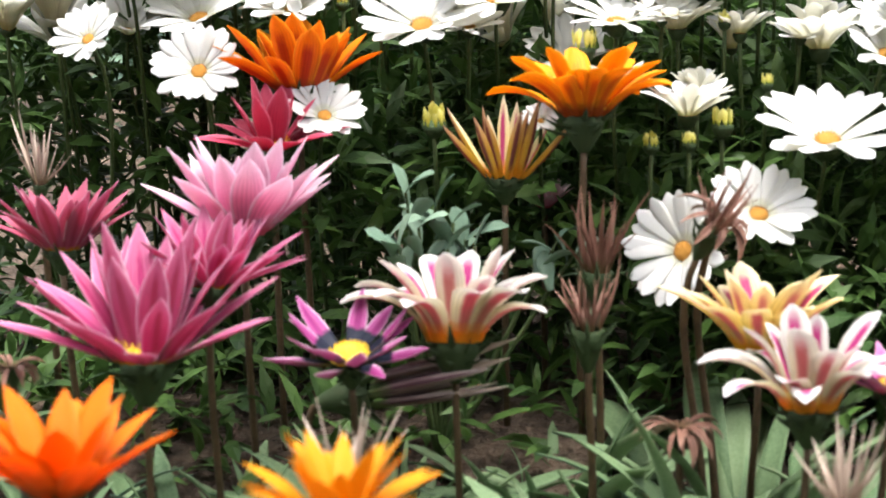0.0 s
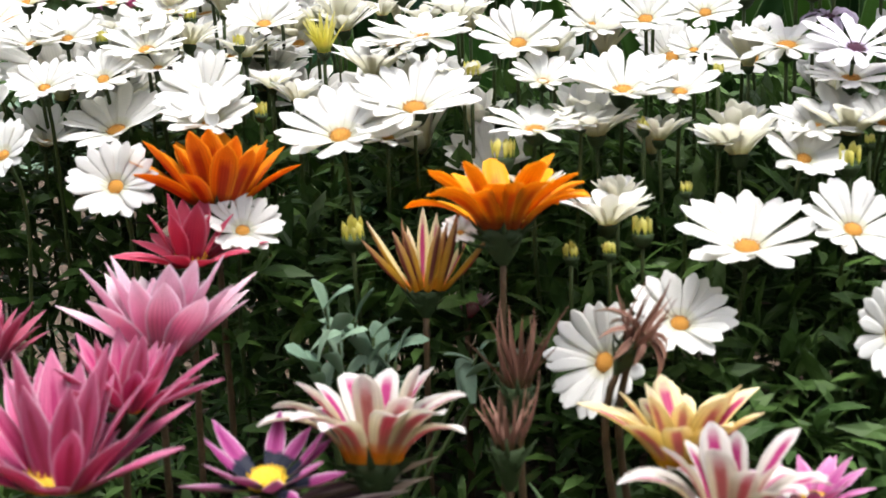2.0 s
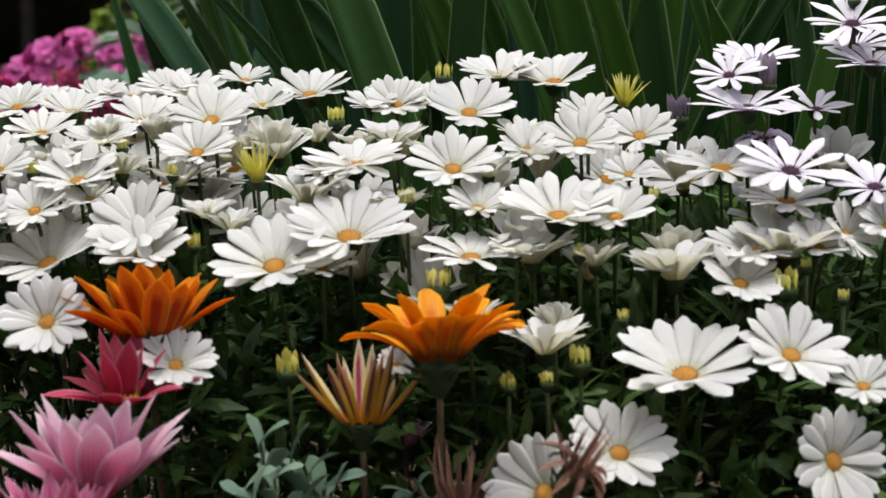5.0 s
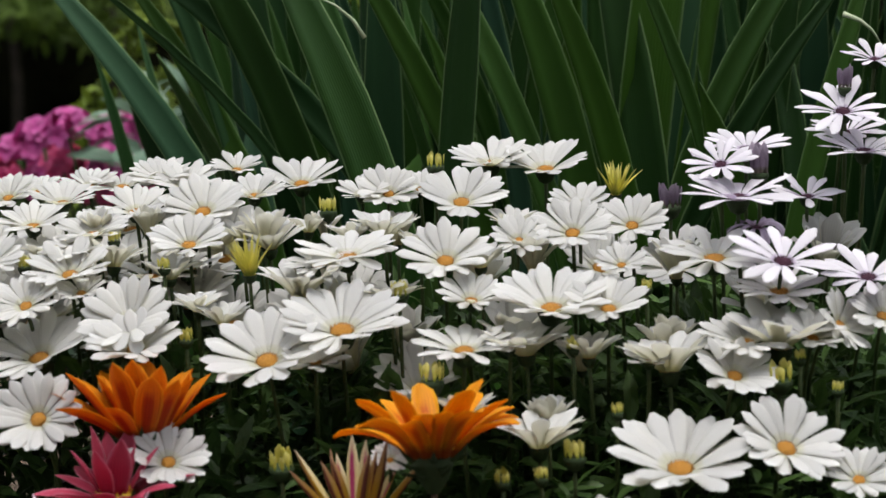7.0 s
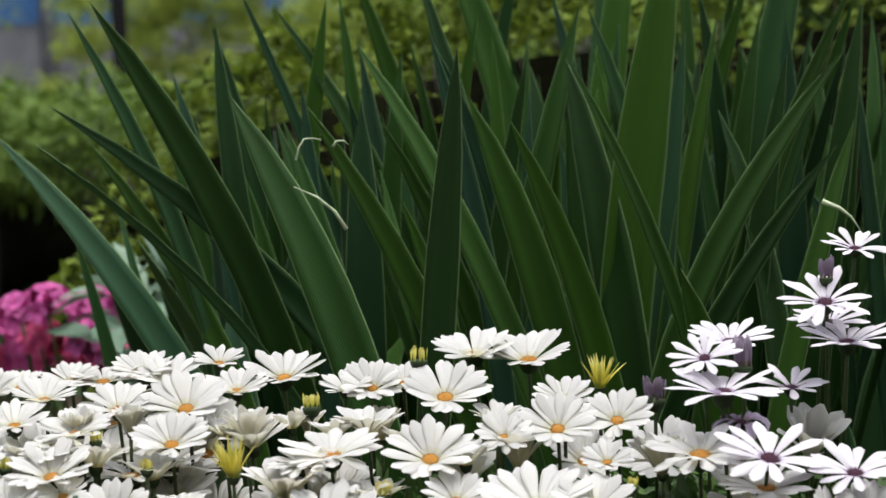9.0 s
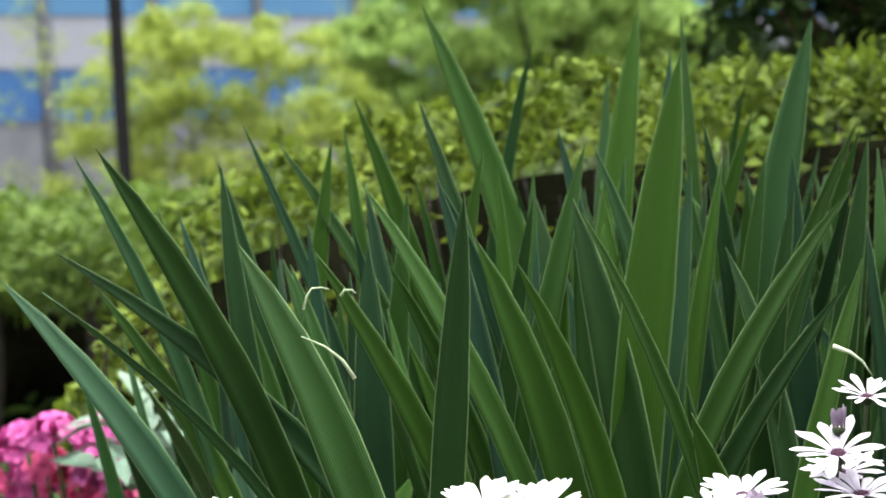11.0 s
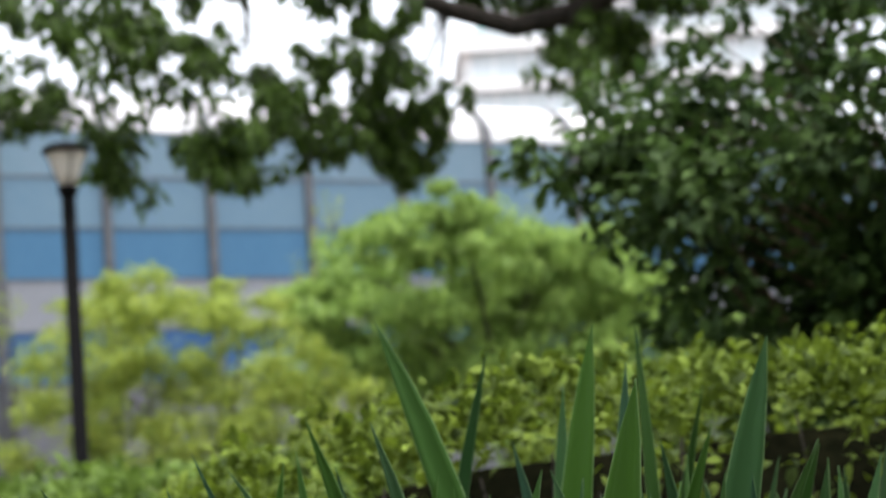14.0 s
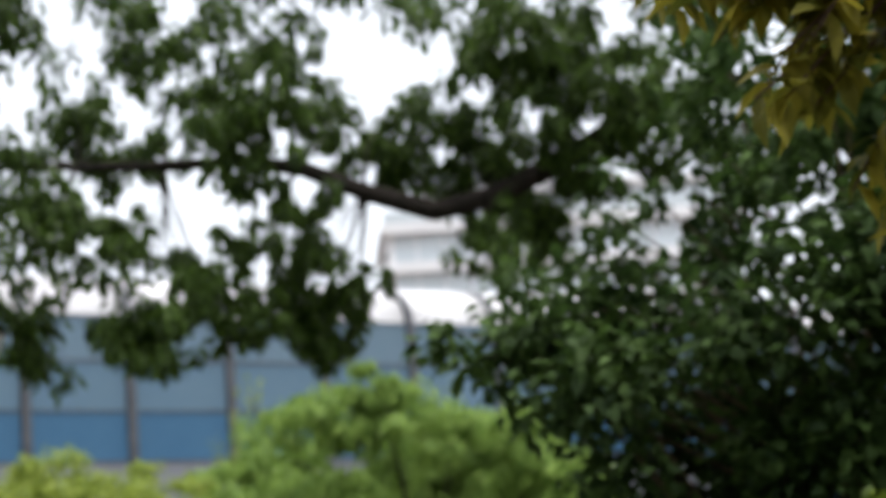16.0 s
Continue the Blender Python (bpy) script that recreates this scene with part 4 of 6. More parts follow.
sword_leaf(-0.008, 1.420, 0.610, 0.064, 0.017, 0.026)
sword_leaf(-0.059, 1.400, 0.582, 0.030, 0.013, 0.056)
sword_leaf(-0.023, 1.400, 0.584, -0.065, 0.015, -0.011)
sword_leaf(-0.017, 1.450, 0.591, -0.010, 0.014, 0.009)
sword_leaf(0.034, 1.380, 0.605, 0.086, 0.015, 0.024)
sword_leaf(-0.077, 1.360, 0.592, 0.030, 0.009, 0.022)
sword_leaf(0.137, 1.340, 0.567, 0.044, 0.018, -0.011)
sword_leaf(0.075, 1.400, 0.569, 0.040, 0.015, -0.019)
sword_leaf(0.219, 1.400, 0.581, 0.232, 0.015, 0.016)
sword_leaf(0.261, 1.450, 0.590, 0.189, 0.016, -0.024)
sword_leaf(0.304, 1.320, 0.573, 0.170, 0.014, -0.028)
sword_leaf(0.107, 1.400, 0.554, 0.083, 0.013, -0.006)
sword_leaf(0.130, 1.500, 0.589, 0.157, 0.014, 0.018)
sword_leaf(0.177, 1.600, 0.630, 0.144, 0.015, -0.004)
sword_leaf(0.120, 1.340, 0.501, 0.098, 0.016, -0.004)
sword_leaf(0.315, 1.350, 0.560, 0.263, 0.017, -0.009)
sword_leaf(0.044, 1.330, 0.549, 0.097, 0.014, 0.035)
sword_leaf(-0.002, 1.300, 0.549, 0.125, 0.015, 0.032)
sword_leaf(-0.170, 1.320, 0.497, -0.076, 0.014, 0.048)
sword_leaf(0.010, 1.310, 0.502, 0.088, 0.014, 0.030)
sword_leaf(0.021, 1.250, 0.456, 0.063, 0.013, 0.021)
sword_leaf(-0.126, 1.400, 0.540, -0.064, 0.013, 0.015)
sword_leaf(-0.147, 1.450, 0.546, -0.087, 0.011, 0.015)
sword_leaf(0.289, 1.650, 0.625, 0.228, 0.011, -0.018)
sword_leaf(0.251, 1.350, 0.558, 0.206, 0.014, -0.011)
sword_leaf(0.258, 1.300, 0.530, 0.218, 0.016, -0.011)
sword_leaf(0.285, 1.340, 0.512, 0.213, 0.015, -0.024)
sword_leaf(-0.066, 1.400, 0.522, -0.057, 0.009, -0.003)
sword_leaf(0.007, 1.500, 0.581, 0.038, 0.012, 0.014)
sword_leaf(0.087, 1.500, 0.560, 0.093, 0.013, -0.000)
sword_leaf(0.167, 1.450, 0.546, 0.110, 0.013, -0.019)
sword_leaf(-0.039, 1.350, 0.528, -0.032, 0.012, 0.006)
sword_leaf(-0.104, 1.450, 0.574, -0.040, 0.015, 0.014)
sword_leaf(0.295, 1.290, 0.487, 0.207, 0.016, -0.014)
sword_leaf(0.103, 1.330, 0.537, 0.063, 0.014, -0.016)
sword_leaf(0.201, 1.330, 0.548, 0.169, 0.015, -0.010)
sword_leaf(0.218, 1.320, 0.498, 0.207, 0.017, 0.033)
_r = random.Random(77)
for _k in range(150):
    _x = _r.uniform(-0.12, 0.72)
    _y = _r.uniform(1.34, 1.89)
    _h = _r.uniform(-0.06, 0.06) if _y > 1.48 else _r.uniform(-0.16, -0.02)
    sword_leaf(_x + _r.gauss(0, 0.06) + (0.15 * (_x - 0.15)), _y, 0.42 + 0.08 * min(1, max(0, (_x + 0.15) / 0.3)) + _h, _x, _r.uniform(0.012, 0.028))


for _k in range(110):
    _x = _r.uniform(-0.10, 0.42)
    _y = _r.uniform(1.34, 1.63)
    _t = 0.455 + 0.06 * min(1, max(0, (_x + 0.12) / 0.25)) + _r.uniform(-0.06, 0.06)
    sword_leaf(_x + _r.gauss(0, 0.05) + 0.12 * (_x - 0.15), _y, _t, _x, _r.uniform(0.009, 0.019))
for _k in range(70):
    _x = _r.uniform(-0.14, 0.48)
    _y = _r.uniform(1.31, 1.55)
    sword_leaf(_x + _r.gauss(0, 0.07), _y, 0.43 + 0.07 * min(1, max(0, (_x + 0.12) / 0.25)) + _r.uniform(-0.10, 0.05), _x + _r.gauss(0, 0.03), _r.uniform(0.006, 0.013))
for _k in range(75):
    _x = _r.uniform(-0.10, 0.40)
    _y = _r.uniform(1.31, 1.52)
    sword_leaf(_x + _r.gauss(0, 0.05), _y, 0.36 + _r.uniform(-0.08, 0.10), _x + _r.gauss(0, 0.02), _r.uniform(0.012, 0.026))


# dry curled tips and a pale young blade among the irises
for _tip, _thick in (([(-0.031, 1.15, 0.480), (-0.029, 1.15, 0.487), (-0.026, 1.15, 0.491), (-0.021, 1.15, 0.491), (-0.017, 1.15, 0.490)], 0.0007), ([(-0.011, 1.15, 0.486), (-0.009, 1.15, 0.489), (-0.005, 1.15, 0.489), (-0.003, 1.15, 0.487)], 0.0009), ([(-0.006, 1.15, 0.442), (-0.012, 1.15, 0.452), (-0.021, 1.15, 0.460), (-0.033, 1.15, 0.466)], 0.0013), ([(0.247, 1.15, 0.445), (0.256, 1.15, 0.441), (0.262, 1.15, 0.436), (0.267, 1.15, 0.428)], 0.0014)):
    _p = [Vector(q) - Vector(IRIS.location) for q in _tip]
    piece("dry_tip", tube("dry_tip", _p, np.linspace(_thick, 0.0003, len(_p)), PALE_TIP, 6), IRIS, label="pale dry curled leaf tip")


# ---- daisies ----
def petals_of(name, top, under, width, pairs, **kw):
    return [petal_mesh(name, top, under, width, a0, a1, **kw) for a0, a1 in pairs]


DAISY_PETALS = petals_of("daisy_petal", WHITE_TOP, WHITE_BACK, 0.335, ((32, 14), (28, 20), (36, 8), (30, 24)), profile=OBOVATE, cup=-0.06, rows=6)
FLAT_PETALS = petals_of("daisy_petal", WHITE_TOP, WHITE_BACK, 0.33, ((22, -2), (26, 4), (18, -12), (28, 10)), profile=OBOVATE, cup=-0.08, rows=6)
CUP_PETALS = petals_of("cup_petal", WHITE_TOP, WHITE_BACK, 0.36, ((52, 20), (46, 28), (58, 12), (50, 34)), profile=OBOVATE, cup=0.15, rows=6)
CLOSING_PETALS = petals_of("closing_petal", WHITE_TOP, WHITE_BACK, 0.40, ((80, 58), (74, 46), (84, 68), (70, 40)), profile=OBOVATE, cup=0.25, rows=6)
LILAC_PETALS = petals_of("lilac_petal", LILAC_TOP, LILAC_BACK, 0.27, ((22, 0), (26, 6), (18, -8), (28, 12)), profile=OBOVATE, cup=-0.08, rows=6)
BUD_PETALS = petals_of("bud_petal", BUD_YELLOW, BUD_YELLOW, 0.42, ((86, 96), (82, 92), (84, 100)), profile=OBOVATE, cup=0.3, rows=4)
DISC_A = bumpy_disc("daisy_disc", DISC_ORANGE)
DISC_B = bumpy_disc("lilac_disc", DISC_PURPLE)
DISC_C = bumpy_disc("gazania_disc", DISC_YELLOW)
DAISY_CALYX = lathe("daisy_calyx", ((0.22, -0.95), (0.65, -0.75), (0.95, -0.3), (1.0, 0.02), (0.6, 0.05)), [CALYX], 10)
SPINY = spiny_calyx("gazania_calyx", CALYX)
BRACT = mesh("calyx_bract", [(0, 0.13, 0), (0, -0.13, 0), (0, 0, -0.14), (0.42, 0.07, 0.16), (0.42, -0.07, 0.16), (0.42, 0, 0.06), (0.85, 0, 0.42)], [(0, 1, 4, 3), (1, 2, 5, 4), (2, 0, 3, 5), (3, 4, 6), (4, 5, 6), (5, 3, 6)], [CALYX])


def green_cup(parent, m, c, tall, r):
    """The calyx under a head, with its narrow bracts."""
    cup = piece("calyx", SPINY, parent, m @ Matrix.Diagonal((c, c, c * tall, 1)))
    for k in range(16):
        q = r.uniform(0.9, 1.6)
        piece("bract", BRACT, cup, Matrix.Rotation(k * 0.3927 + r.uniform(-0.15, 0.15), 4, "Z") @ Matrix.Translation((0.86 - 0.12 * (k % 3), 0, -0.1 - 0.4 * (k % 3))) @ Matrix.Rotation(radians(r.uniform(-35, 15)), 4, "Y") @ Matrix.Diagonal((q, q, q, 1)))

flower_count = [0]


def head_frame(at, lean, turn):
    """A head at a place: lean degrees from upright towards the camera's side, turned about the vertical."""
    return Matrix.Translation(at) @ Matrix.Rotation(radians(turn), 4, "Z") @ Matrix.Rotation(radians(lean), 4, "X")


def ring_of_petals(parent, frame_m, kinds, count, length, root, r, name="petal", lift=0.0, start=0.0, ragged=0.08, spread=5.0):
    for k in range(count):
        a = start + 360.0 * k / count + r.uniform(-spread, spread)
        me, _ = kinds[r.randrange(len(kinds))]
        s = length * r.uniform(1 - ragged, 1 + ragged * 0.5)
        m = frame_m @ Matrix.Rotation(radians(a), 4, "Z") @ Matrix.Translation((root, 0, lift + r.uniform(0, 0.0006))) @ Euler((radians(r.uniform(-9, 9)), radians(r.uniform(-8, 7)), 0)).to_matrix().to_4x4() @ Matrix.Diagonal((s, s, s, 1))
        piece(name, me, parent, m)


def stem_to(parent, head, under, root, mat, thick, r):
    """A stem from the soil to the underside of a head, in the parent's space."""
    pts = [Vector((0, 0, -0.01)), Vector(head).lerp(Vector((0, 0, 0)), 0.6) + Vector((r.uniform(-0.006, 0.006), r.uniform(-0.006, 0.006), 0)), Vector(head) - Vector(under) * 0.045, Vector(head) - Vector(under) * root]
    fine = []
    for i in range(10):
        s = i / 9
        q = [pts[k].lerp(pts[k + 1], s) for k in range(3)]
        q = [q[k].lerp(q[k + 1], s) for k in range(2)]
        fine.append(q[0].lerp(q[1], s))
    piece("stem", tube("stem", fine, np.linspace(thick * 1.15, thick, 10), mat, 7), parent)


def daisy(x, y, z, size, lean, turn, kinds, disc, count, label, category, group, disc_size=0.165, ragged=0.07):
    flower_count[0] += 1
    r = random.Random(flower_count[0] * 31)
    bx, by = x + r.uniform(-0.02, 0.02), y + r.uniform(0.05, 0.10)
    base = Vector((bx, by, soil_height(bx, by)))
    f = thing("daisy", base, label, category, group)
    lean, turn = lean + r.uniform(-3, 3), turn + r.uniform(-8, 8)
    m = Matrix.Translation(-base) @ head_frame((x, y, z), lean, turn)
    axis = (m.to_3x3() @ Vector((0, 0, 1))).normalized()
    d = size * disc_size * 0.5
    me, reach = kinds[0]
    length = (size * 1.06 / 2 - d * 0.8) / max(0.45, reach)
    ring_of_petals(f, m, kinds, count, length, d * 0.8, r, ragged=ragged, start=r.uniform(0, 30))
    piece("disc", disc, f, m @ Matrix.Diagonal((d, d, d, 1)))
    piece("calyx", DAISY_CALYX, f, m @ Matrix.Diagonal((d * 1.15, d * 1.15, d * 1.6, 1)))
    stem_to(f, m.translation, axis, d * 1.2, STEM, 0.0009, r)
    return f


def white_daisy(x, y, z, size, lean, turn=0.0):
    kinds = FLAT_PETALS if lean < 14 else DAISY_PETALS
    daisy(x, y, z, size, lean, turn, kinds, DISC_A, 21, "white daisy with an orange disc on a thin green stem", "flower", "white daisies", 0.22)


def lilac_daisy(x, y, z, size, lean, turn=0.0):
    daisy(x, y, z, size, lean, turn, LILAC_PETALS, DISC_B, 15, "lilac-white daisy with a dark purple disc", "flower", "lilac daisies", 0.19)


def closing_daisy(x, y, z, size, lean, turn=0.0):
    daisy(x, y, z - 0.008, size * 0.68, lean, turn, CLOSING_PETALS, DISC_A, 14, "nearly closed daisy with cream petal backs", "flower", "white daisies", 0.24)


def cup_daisy(x, y, z, size, lean, turn=0.0):
    daisy(x, y, z - 0.006, size, lean, turn, CUP_PETALS, DISC_A, 15, "half-closed white daisy showing cream petal backs", "flower", "white daisies", 0.20)


LILAC_DRY = petal_paint("lilac_bud_petal", (0.20, 0.17, 0.14), (0.32, 0.25, 0.34), (0.46, 0.39, 0.48), veins=0.6)
LILAC_BUD = petals_of("lilac_bud_petal", LILAC_DRY, LILAC_DRY, 0.34, ((84, 92), (78, 88), (70, 100)), profile=OBOVATE, cup=0.5, rows=5)
LIMP = petals_of("limp_petal", LILAC_BACK, LILAC_DRY, 0.30, ((40, -70), (62, -95), (20, -60)), profile=OBOVATE, cup=0.6, rows=6, twist=0.4)
HALF_OPEN = petals_of("half_open_petal", BUD_YELLOW, BUD_YELLOW, 0.15, ((70, 60), (60, 44), (80, 84), (74, 66)), profile=NEEDLE, cup=0.5, rows=5)


def half_open_daisy(x, y, z, size):
    daisy(x, y, z, size, 12, 0, HALF_OPEN, DISC_C, 20, "half-open daisy with narrow upright yellow petals", "flower", "white daisies", 0.30)


def limp_daisy(x, y, z, size):
    daisy(x, y, z, size, 10, 0, LIMP, DISC_B, 11, "withered lilac daisy with limp curled petals", "flower", "lilac daisies", 0.24)


def daisy_bud(x, y, z, size, petals=None, label="closed yellow-green daisy bud", tall=0.66):
    flower_count[0] += 1
    r = random.Random(flower_count[0] * 31)
    base = Vector((x, y + 0.09, soil_height(x, y + 0.09)))
    f = thing("daisy_bud", base, label, "flower bud", "daisy buds")
    m = Matrix.Translation(-base) @ head_frame((x, y, z - size * 0.5), r.uniform(-8, 12), 0)
    d = size * 0.40
    ring_of_petals(f, m, petals or BUD_PETALS, 9, size * tall, d * 0.95, r, ragged=0.2)
    piece("calyx", DAISY_CALYX, f, m @ Matrix.Diagonal((d * 1.1, d * 1.1, d * 1.4, 1)))
    stem_to(f, m.translation, (0, 0, 1), d * 1.2, STEM, 0.0009, r)


white_daisy(0.128, 0.889, 0.266, 0.057, 20, 0)
white_daisy(0.172, 0.893, 0.272, 0.044, 32, 25)
white_daisy(0.200, 0.884, 0.260, 0.028, 30, 0)
white_daisy(0.155, 0.919, 0.298, 0.035, 36, 10)
white_daisy(-0.139, 0.911, 0.292, 0.038, 51, -10)
white_daisy(-0.083, 0.896, 0.275, 0.033, 37, 20)
white_daisy(-0.044, 0.935, 0.309, 0.052, 30, -5)
white_daisy(-0.012, 0.947, 0.319, 0.055, 19, 0)
white_daisy(-0.106, 0.955, 0.324, 0.042, 45, -10)
white_daisy(-0.102, 0.943, 0.315, 0.040, 24, 0)
white_daisy(-0.154, 0.968, 0.332, 0.031, 36, 0)
white_daisy(-0.137, 0.985, 0.343, 0.038, 20, 0)
white_daisy(0.041, 0.936, 0.310, 0.044, 10, 0)
white_daisy(0.080, 0.955, 0.324, 0.050, 16, 0)
white_daisy(-0.011, 0.990, 0.346, 0.046, 13, 0)
white_daisy(0.034, 0.984, 0.343, 0.042, 30, 0)
white_daisy(0.045, 0.961, 0.328, 0.030, 19, 20)
white_daisy(0.155, 0.980, 0.340, 0.047, 13, 0)
white_daisy(0.042, 1.046, 0.363, 0.042, 28, 0)
white_daisy(0.006, 1.072, 0.366, 0.031, 30, 0)
white_daisy(-0.083, 1.048, 0.363, 0.041, 27, 0)
white_daisy(-0.085, 1.006, 0.352, 0.036, 27, 0)
white_daisy(-0.039, 1.099, 0.370, 0.040, 19, 0)
white_daisy(0.093, 1.005, 0.351, 0.036, 32, 0)
white_daisy(0.068, 0.999, 0.349, 0.027, 36, 10)
white_daisy(0.121, 1.010, 0.353, 0.032, 35, 0)
white_daisy(0.098, 1.029, 0.361, 0.028, 24, 0)
white_daisy(0.086, 1.120, 0.371, 0.044, 14, 0)
white_daisy(0.058, 1.120, 0.375, 0.041, 14, 0)
white_daisy(0.181, 0.960, 0.327, 0.041, 11, 0)
white_daisy(0.204, 0.942, 0.314, 0.029, 57, 40)
white_daisy(0.162, 0.935, 0.309, 0.041, 9, 0)
white_daisy(0.105, 0.954, 0.323, 0.037, 17, 0)
white_daisy(0.120, 0.928, 0.304, 0.023, 15, 0)
white_daisy(-0.130, 0.974, 0.336, 0.023, 19, 0)
white_daisy(-0.132, 1.021, 0.357, 0.033, 16, 0)
white_daisy(-0.138, 1.004, 0.351, 0.032, 12, 0)
white_daisy(-0.134, 1.119, 0.370, 0.038, 12, 0)
white_daisy(-0.157, 1.078, 0.367, 0.032, 14, 0)
white_daisy(-0.162, 1.030, 0.361, 0.033, 15, 0)
white_daisy(-0.188, 1.096, 0.369, 0.031, 22, 0)
white_daisy(-0.116, 1.050, 0.364, 0.034, 21, 0)
white_daisy(-0.099, 1.108, 0.370, 0.035, 20, 0)
white_daisy(-0.061, 1.078, 0.367, 0.031, 16, 0)
white_daisy(-0.114, 1.120, 0.374, 0.032, 15, 0)
white_daisy(-0.176, 0.995, 0.348, 0.033, 23, 0)
white_daisy(-0.180, 0.963, 0.329, 0.032, 26, 0)
white_daisy(-0.191, 0.927, 0.304, 0.031, 47, -20)
white_daisy(-0.204, 1.039, 0.362, 0.035, 15, 0)
white_daisy(-0.191, 0.991, 0.346, 0.033, 18, 0)
white_daisy(-0.216, 1.008, 0.353, 0.034, 18, 0)
white_daisy(-0.216, 0.965, 0.330, 0.032, 31, 0)
white_daisy(0.099, 0.872, 0.238, 0.043, 34, 0)
white_daisy(0.068, 0.865, 0.224, 0.046, 66, -35)
white_daisy(0.185, 0.869, 0.233, 0.041, 67, 25)
white_daisy(-0.007, 1.072, 0.366, 0.026, 17, 0)
white_daisy(0.022, 1.079, 0.367, 0.025, 22, 0)
white_daisy(-0.023, 0.984, 0.343, 0.033, 9, 0)
white_daisy(0.061, 0.938, 0.312, 0.026, 10, 0)
white_daisy(0.191, 0.936, 0.310, 0.029, 22, 25)
white_daisy(0.009, 0.894, 0.273, 0.016, 39, 0)
white_daisy(-0.074, 1.120, 0.377, 0.026, 17, 0)
white_daisy(-0.151, 1.120, 0.371, 0.029, 14, 0)
white_daisy(-0.176, 1.113, 0.370, 0.026, 16, 0)
white_daisy(0.113, 0.978, 0.339, 0.023, 23, 0)
white_daisy(0.223, 0.945, 0.317, 0.029, 34, 10)
white_daisy(-0.023, 0.932, 0.308, 0.029, 17, 10)
cup_daisy(0.129, 0.934, 0.304, 0.043, -4, 20)
cup_daisy(0.178, 0.942, 0.311, 0.048, 1, 16)
cup_daisy(0.071, 0.903, 0.280, 0.040, 1, -17)
cup_daisy(0.040, 0.915, 0.291, 0.027, -5, -20)
cup_daisy(0.068, 0.944, 0.312, 0.038, 5, -28)
cup_daisy(-0.049, 1.021, 0.353, 0.033, 6, -27)
cup_daisy(0.005, 1.027, 0.356, 0.033, 1, 18)
cup_daisy(0.066, 1.031, 0.357, 0.025, 2, 23)
cup_daisy(0.009, 0.973, 0.332, 0.029, -3, 18)
cup_daisy(-0.032, 0.979, 0.336, 0.040, 4, 18)
cup_daisy(-0.066, 0.966, 0.327, 0.026, -3, 23)
cup_daisy(-0.078, 0.974, 0.332, 0.022, 4, -29)
cup_daisy(-0.032, 1.042, 0.358, 0.023, -5, -29)
cup_daisy(-0.093, 0.997, 0.344, 0.027, 0, -12)
cup_daisy(-0.121, 1.009, 0.349, 0.030, -7, -23)
cup_daisy(-0.063, 1.033, 0.357, 0.025, -4, 4)
cup_daisy(-0.011, 1.024, 0.355, 0.025, -5, -8)
cup_daisy(0.023, 1.014, 0.351, 0.025, -5, -21)
cup_daisy(0.095, 0.941, 0.310, 0.028, -4, 26)
cup_daisy(0.050, 0.996, 0.344, 0.027, 4, -23)
cup_daisy(-0.152, 1.017, 0.352, 0.028, -5, -14)
cup_daisy(-0.121, 1.097, 0.366, 0.030, -3, 16)
cup_daisy(-0.164, 1.013, 0.350, 0.025, -2, -23)
lilac_daisy(0.182, 0.955, 0.341, 0.050, 23, 15)
lilac_daisy(0.220, 0.960, 0.332, 0.043, 20, 0)
lilac_daisy(0.169, 1.000, 0.365, 0.052, 14, 0)
lilac_daisy(0.179, 1.040, 0.384, 0.040, 14, 0)
lilac_daisy(0.164, 1.020, 0.379, 0.034, 25, 0)
lilac_daisy(0.237, 1.050, 0.380, 0.045, 12, 0)
lilac_daisy(0.234, 1.080, 0.387, 0.039, 14, 0)
lilac_daisy(0.229, 1.060, 0.399, 0.045, 21, 0)
lilac_daisy(0.253, 1.100, 0.422, 0.033, 22, 0)
lilac_daisy(0.211, 1.060, 0.358, 0.036, 15, 0)
daisy_bud(0.030, 1.060, 0.385, 0.010)
daisy_bud(0.027, 0.922, 0.306, 0.012)
daisy_bud(0.085, 0.893, 0.277, 0.011)
daisy_bud(-0.036, 0.893, 0.278, 0.012)
daisy_bud(-0.022, 1.040, 0.367, 0.010)
daisy_bud(0.013, 0.967, 0.336, 0.010)
daisy_bud(0.174, 0.917, 0.302, 0.012)
daisy_bud(-0.159, 0.993, 0.350, 0.007)
daisy_bud(-0.080, 0.946, 0.321, 0.007)
daisy_bud(-0.094, 0.986, 0.348, 0.007)
daisy_bud(0.088, 0.936, 0.313, 0.007)
daisy_bud(0.104, 0.905, 0.290, 0.006)
daisy_bud(0.055, 0.887, 0.268, 0.008)
daisy_bud(0.184, 0.926, 0.306, 0.006)
daisy_bud(-0.121, 1.013, 0.358, 0.007)
daisy_bud(0.197, 0.911, 0.295, 0.006)
daisy_bud(0.123, 0.965, 0.333, 0.006)
daisy_bud(0.071, 0.888, 0.268, 0.007)
half_open_daisy(0.117, 1.050, 0.364, 0.017)
half_open_daisy(-0.053, 0.965, 0.343, 0.019)
limp_daisy(0.177, 1.000, 0.351, 0.025)
daisy_bud(0.142, 1.040, 0.364, 0.012, LILAC_BUD, "crumpled purple daisy bud", 0.9)
daisy_bud(0.182, 1.020, 0.379, 0.010, LILAC_BUD, "closed grey-purple daisy bud", 1.5)
daisy_bud(0.232, 1.070, 0.414, 0.008, LILAC_BUD, "closed grey-purple daisy bud", 1.3)
closing_daisy(-0.051, 1.020, 0.357, 0.028, -6)
closing_daisy(-0.109, 1.040, 0.362, 0.022, -4)
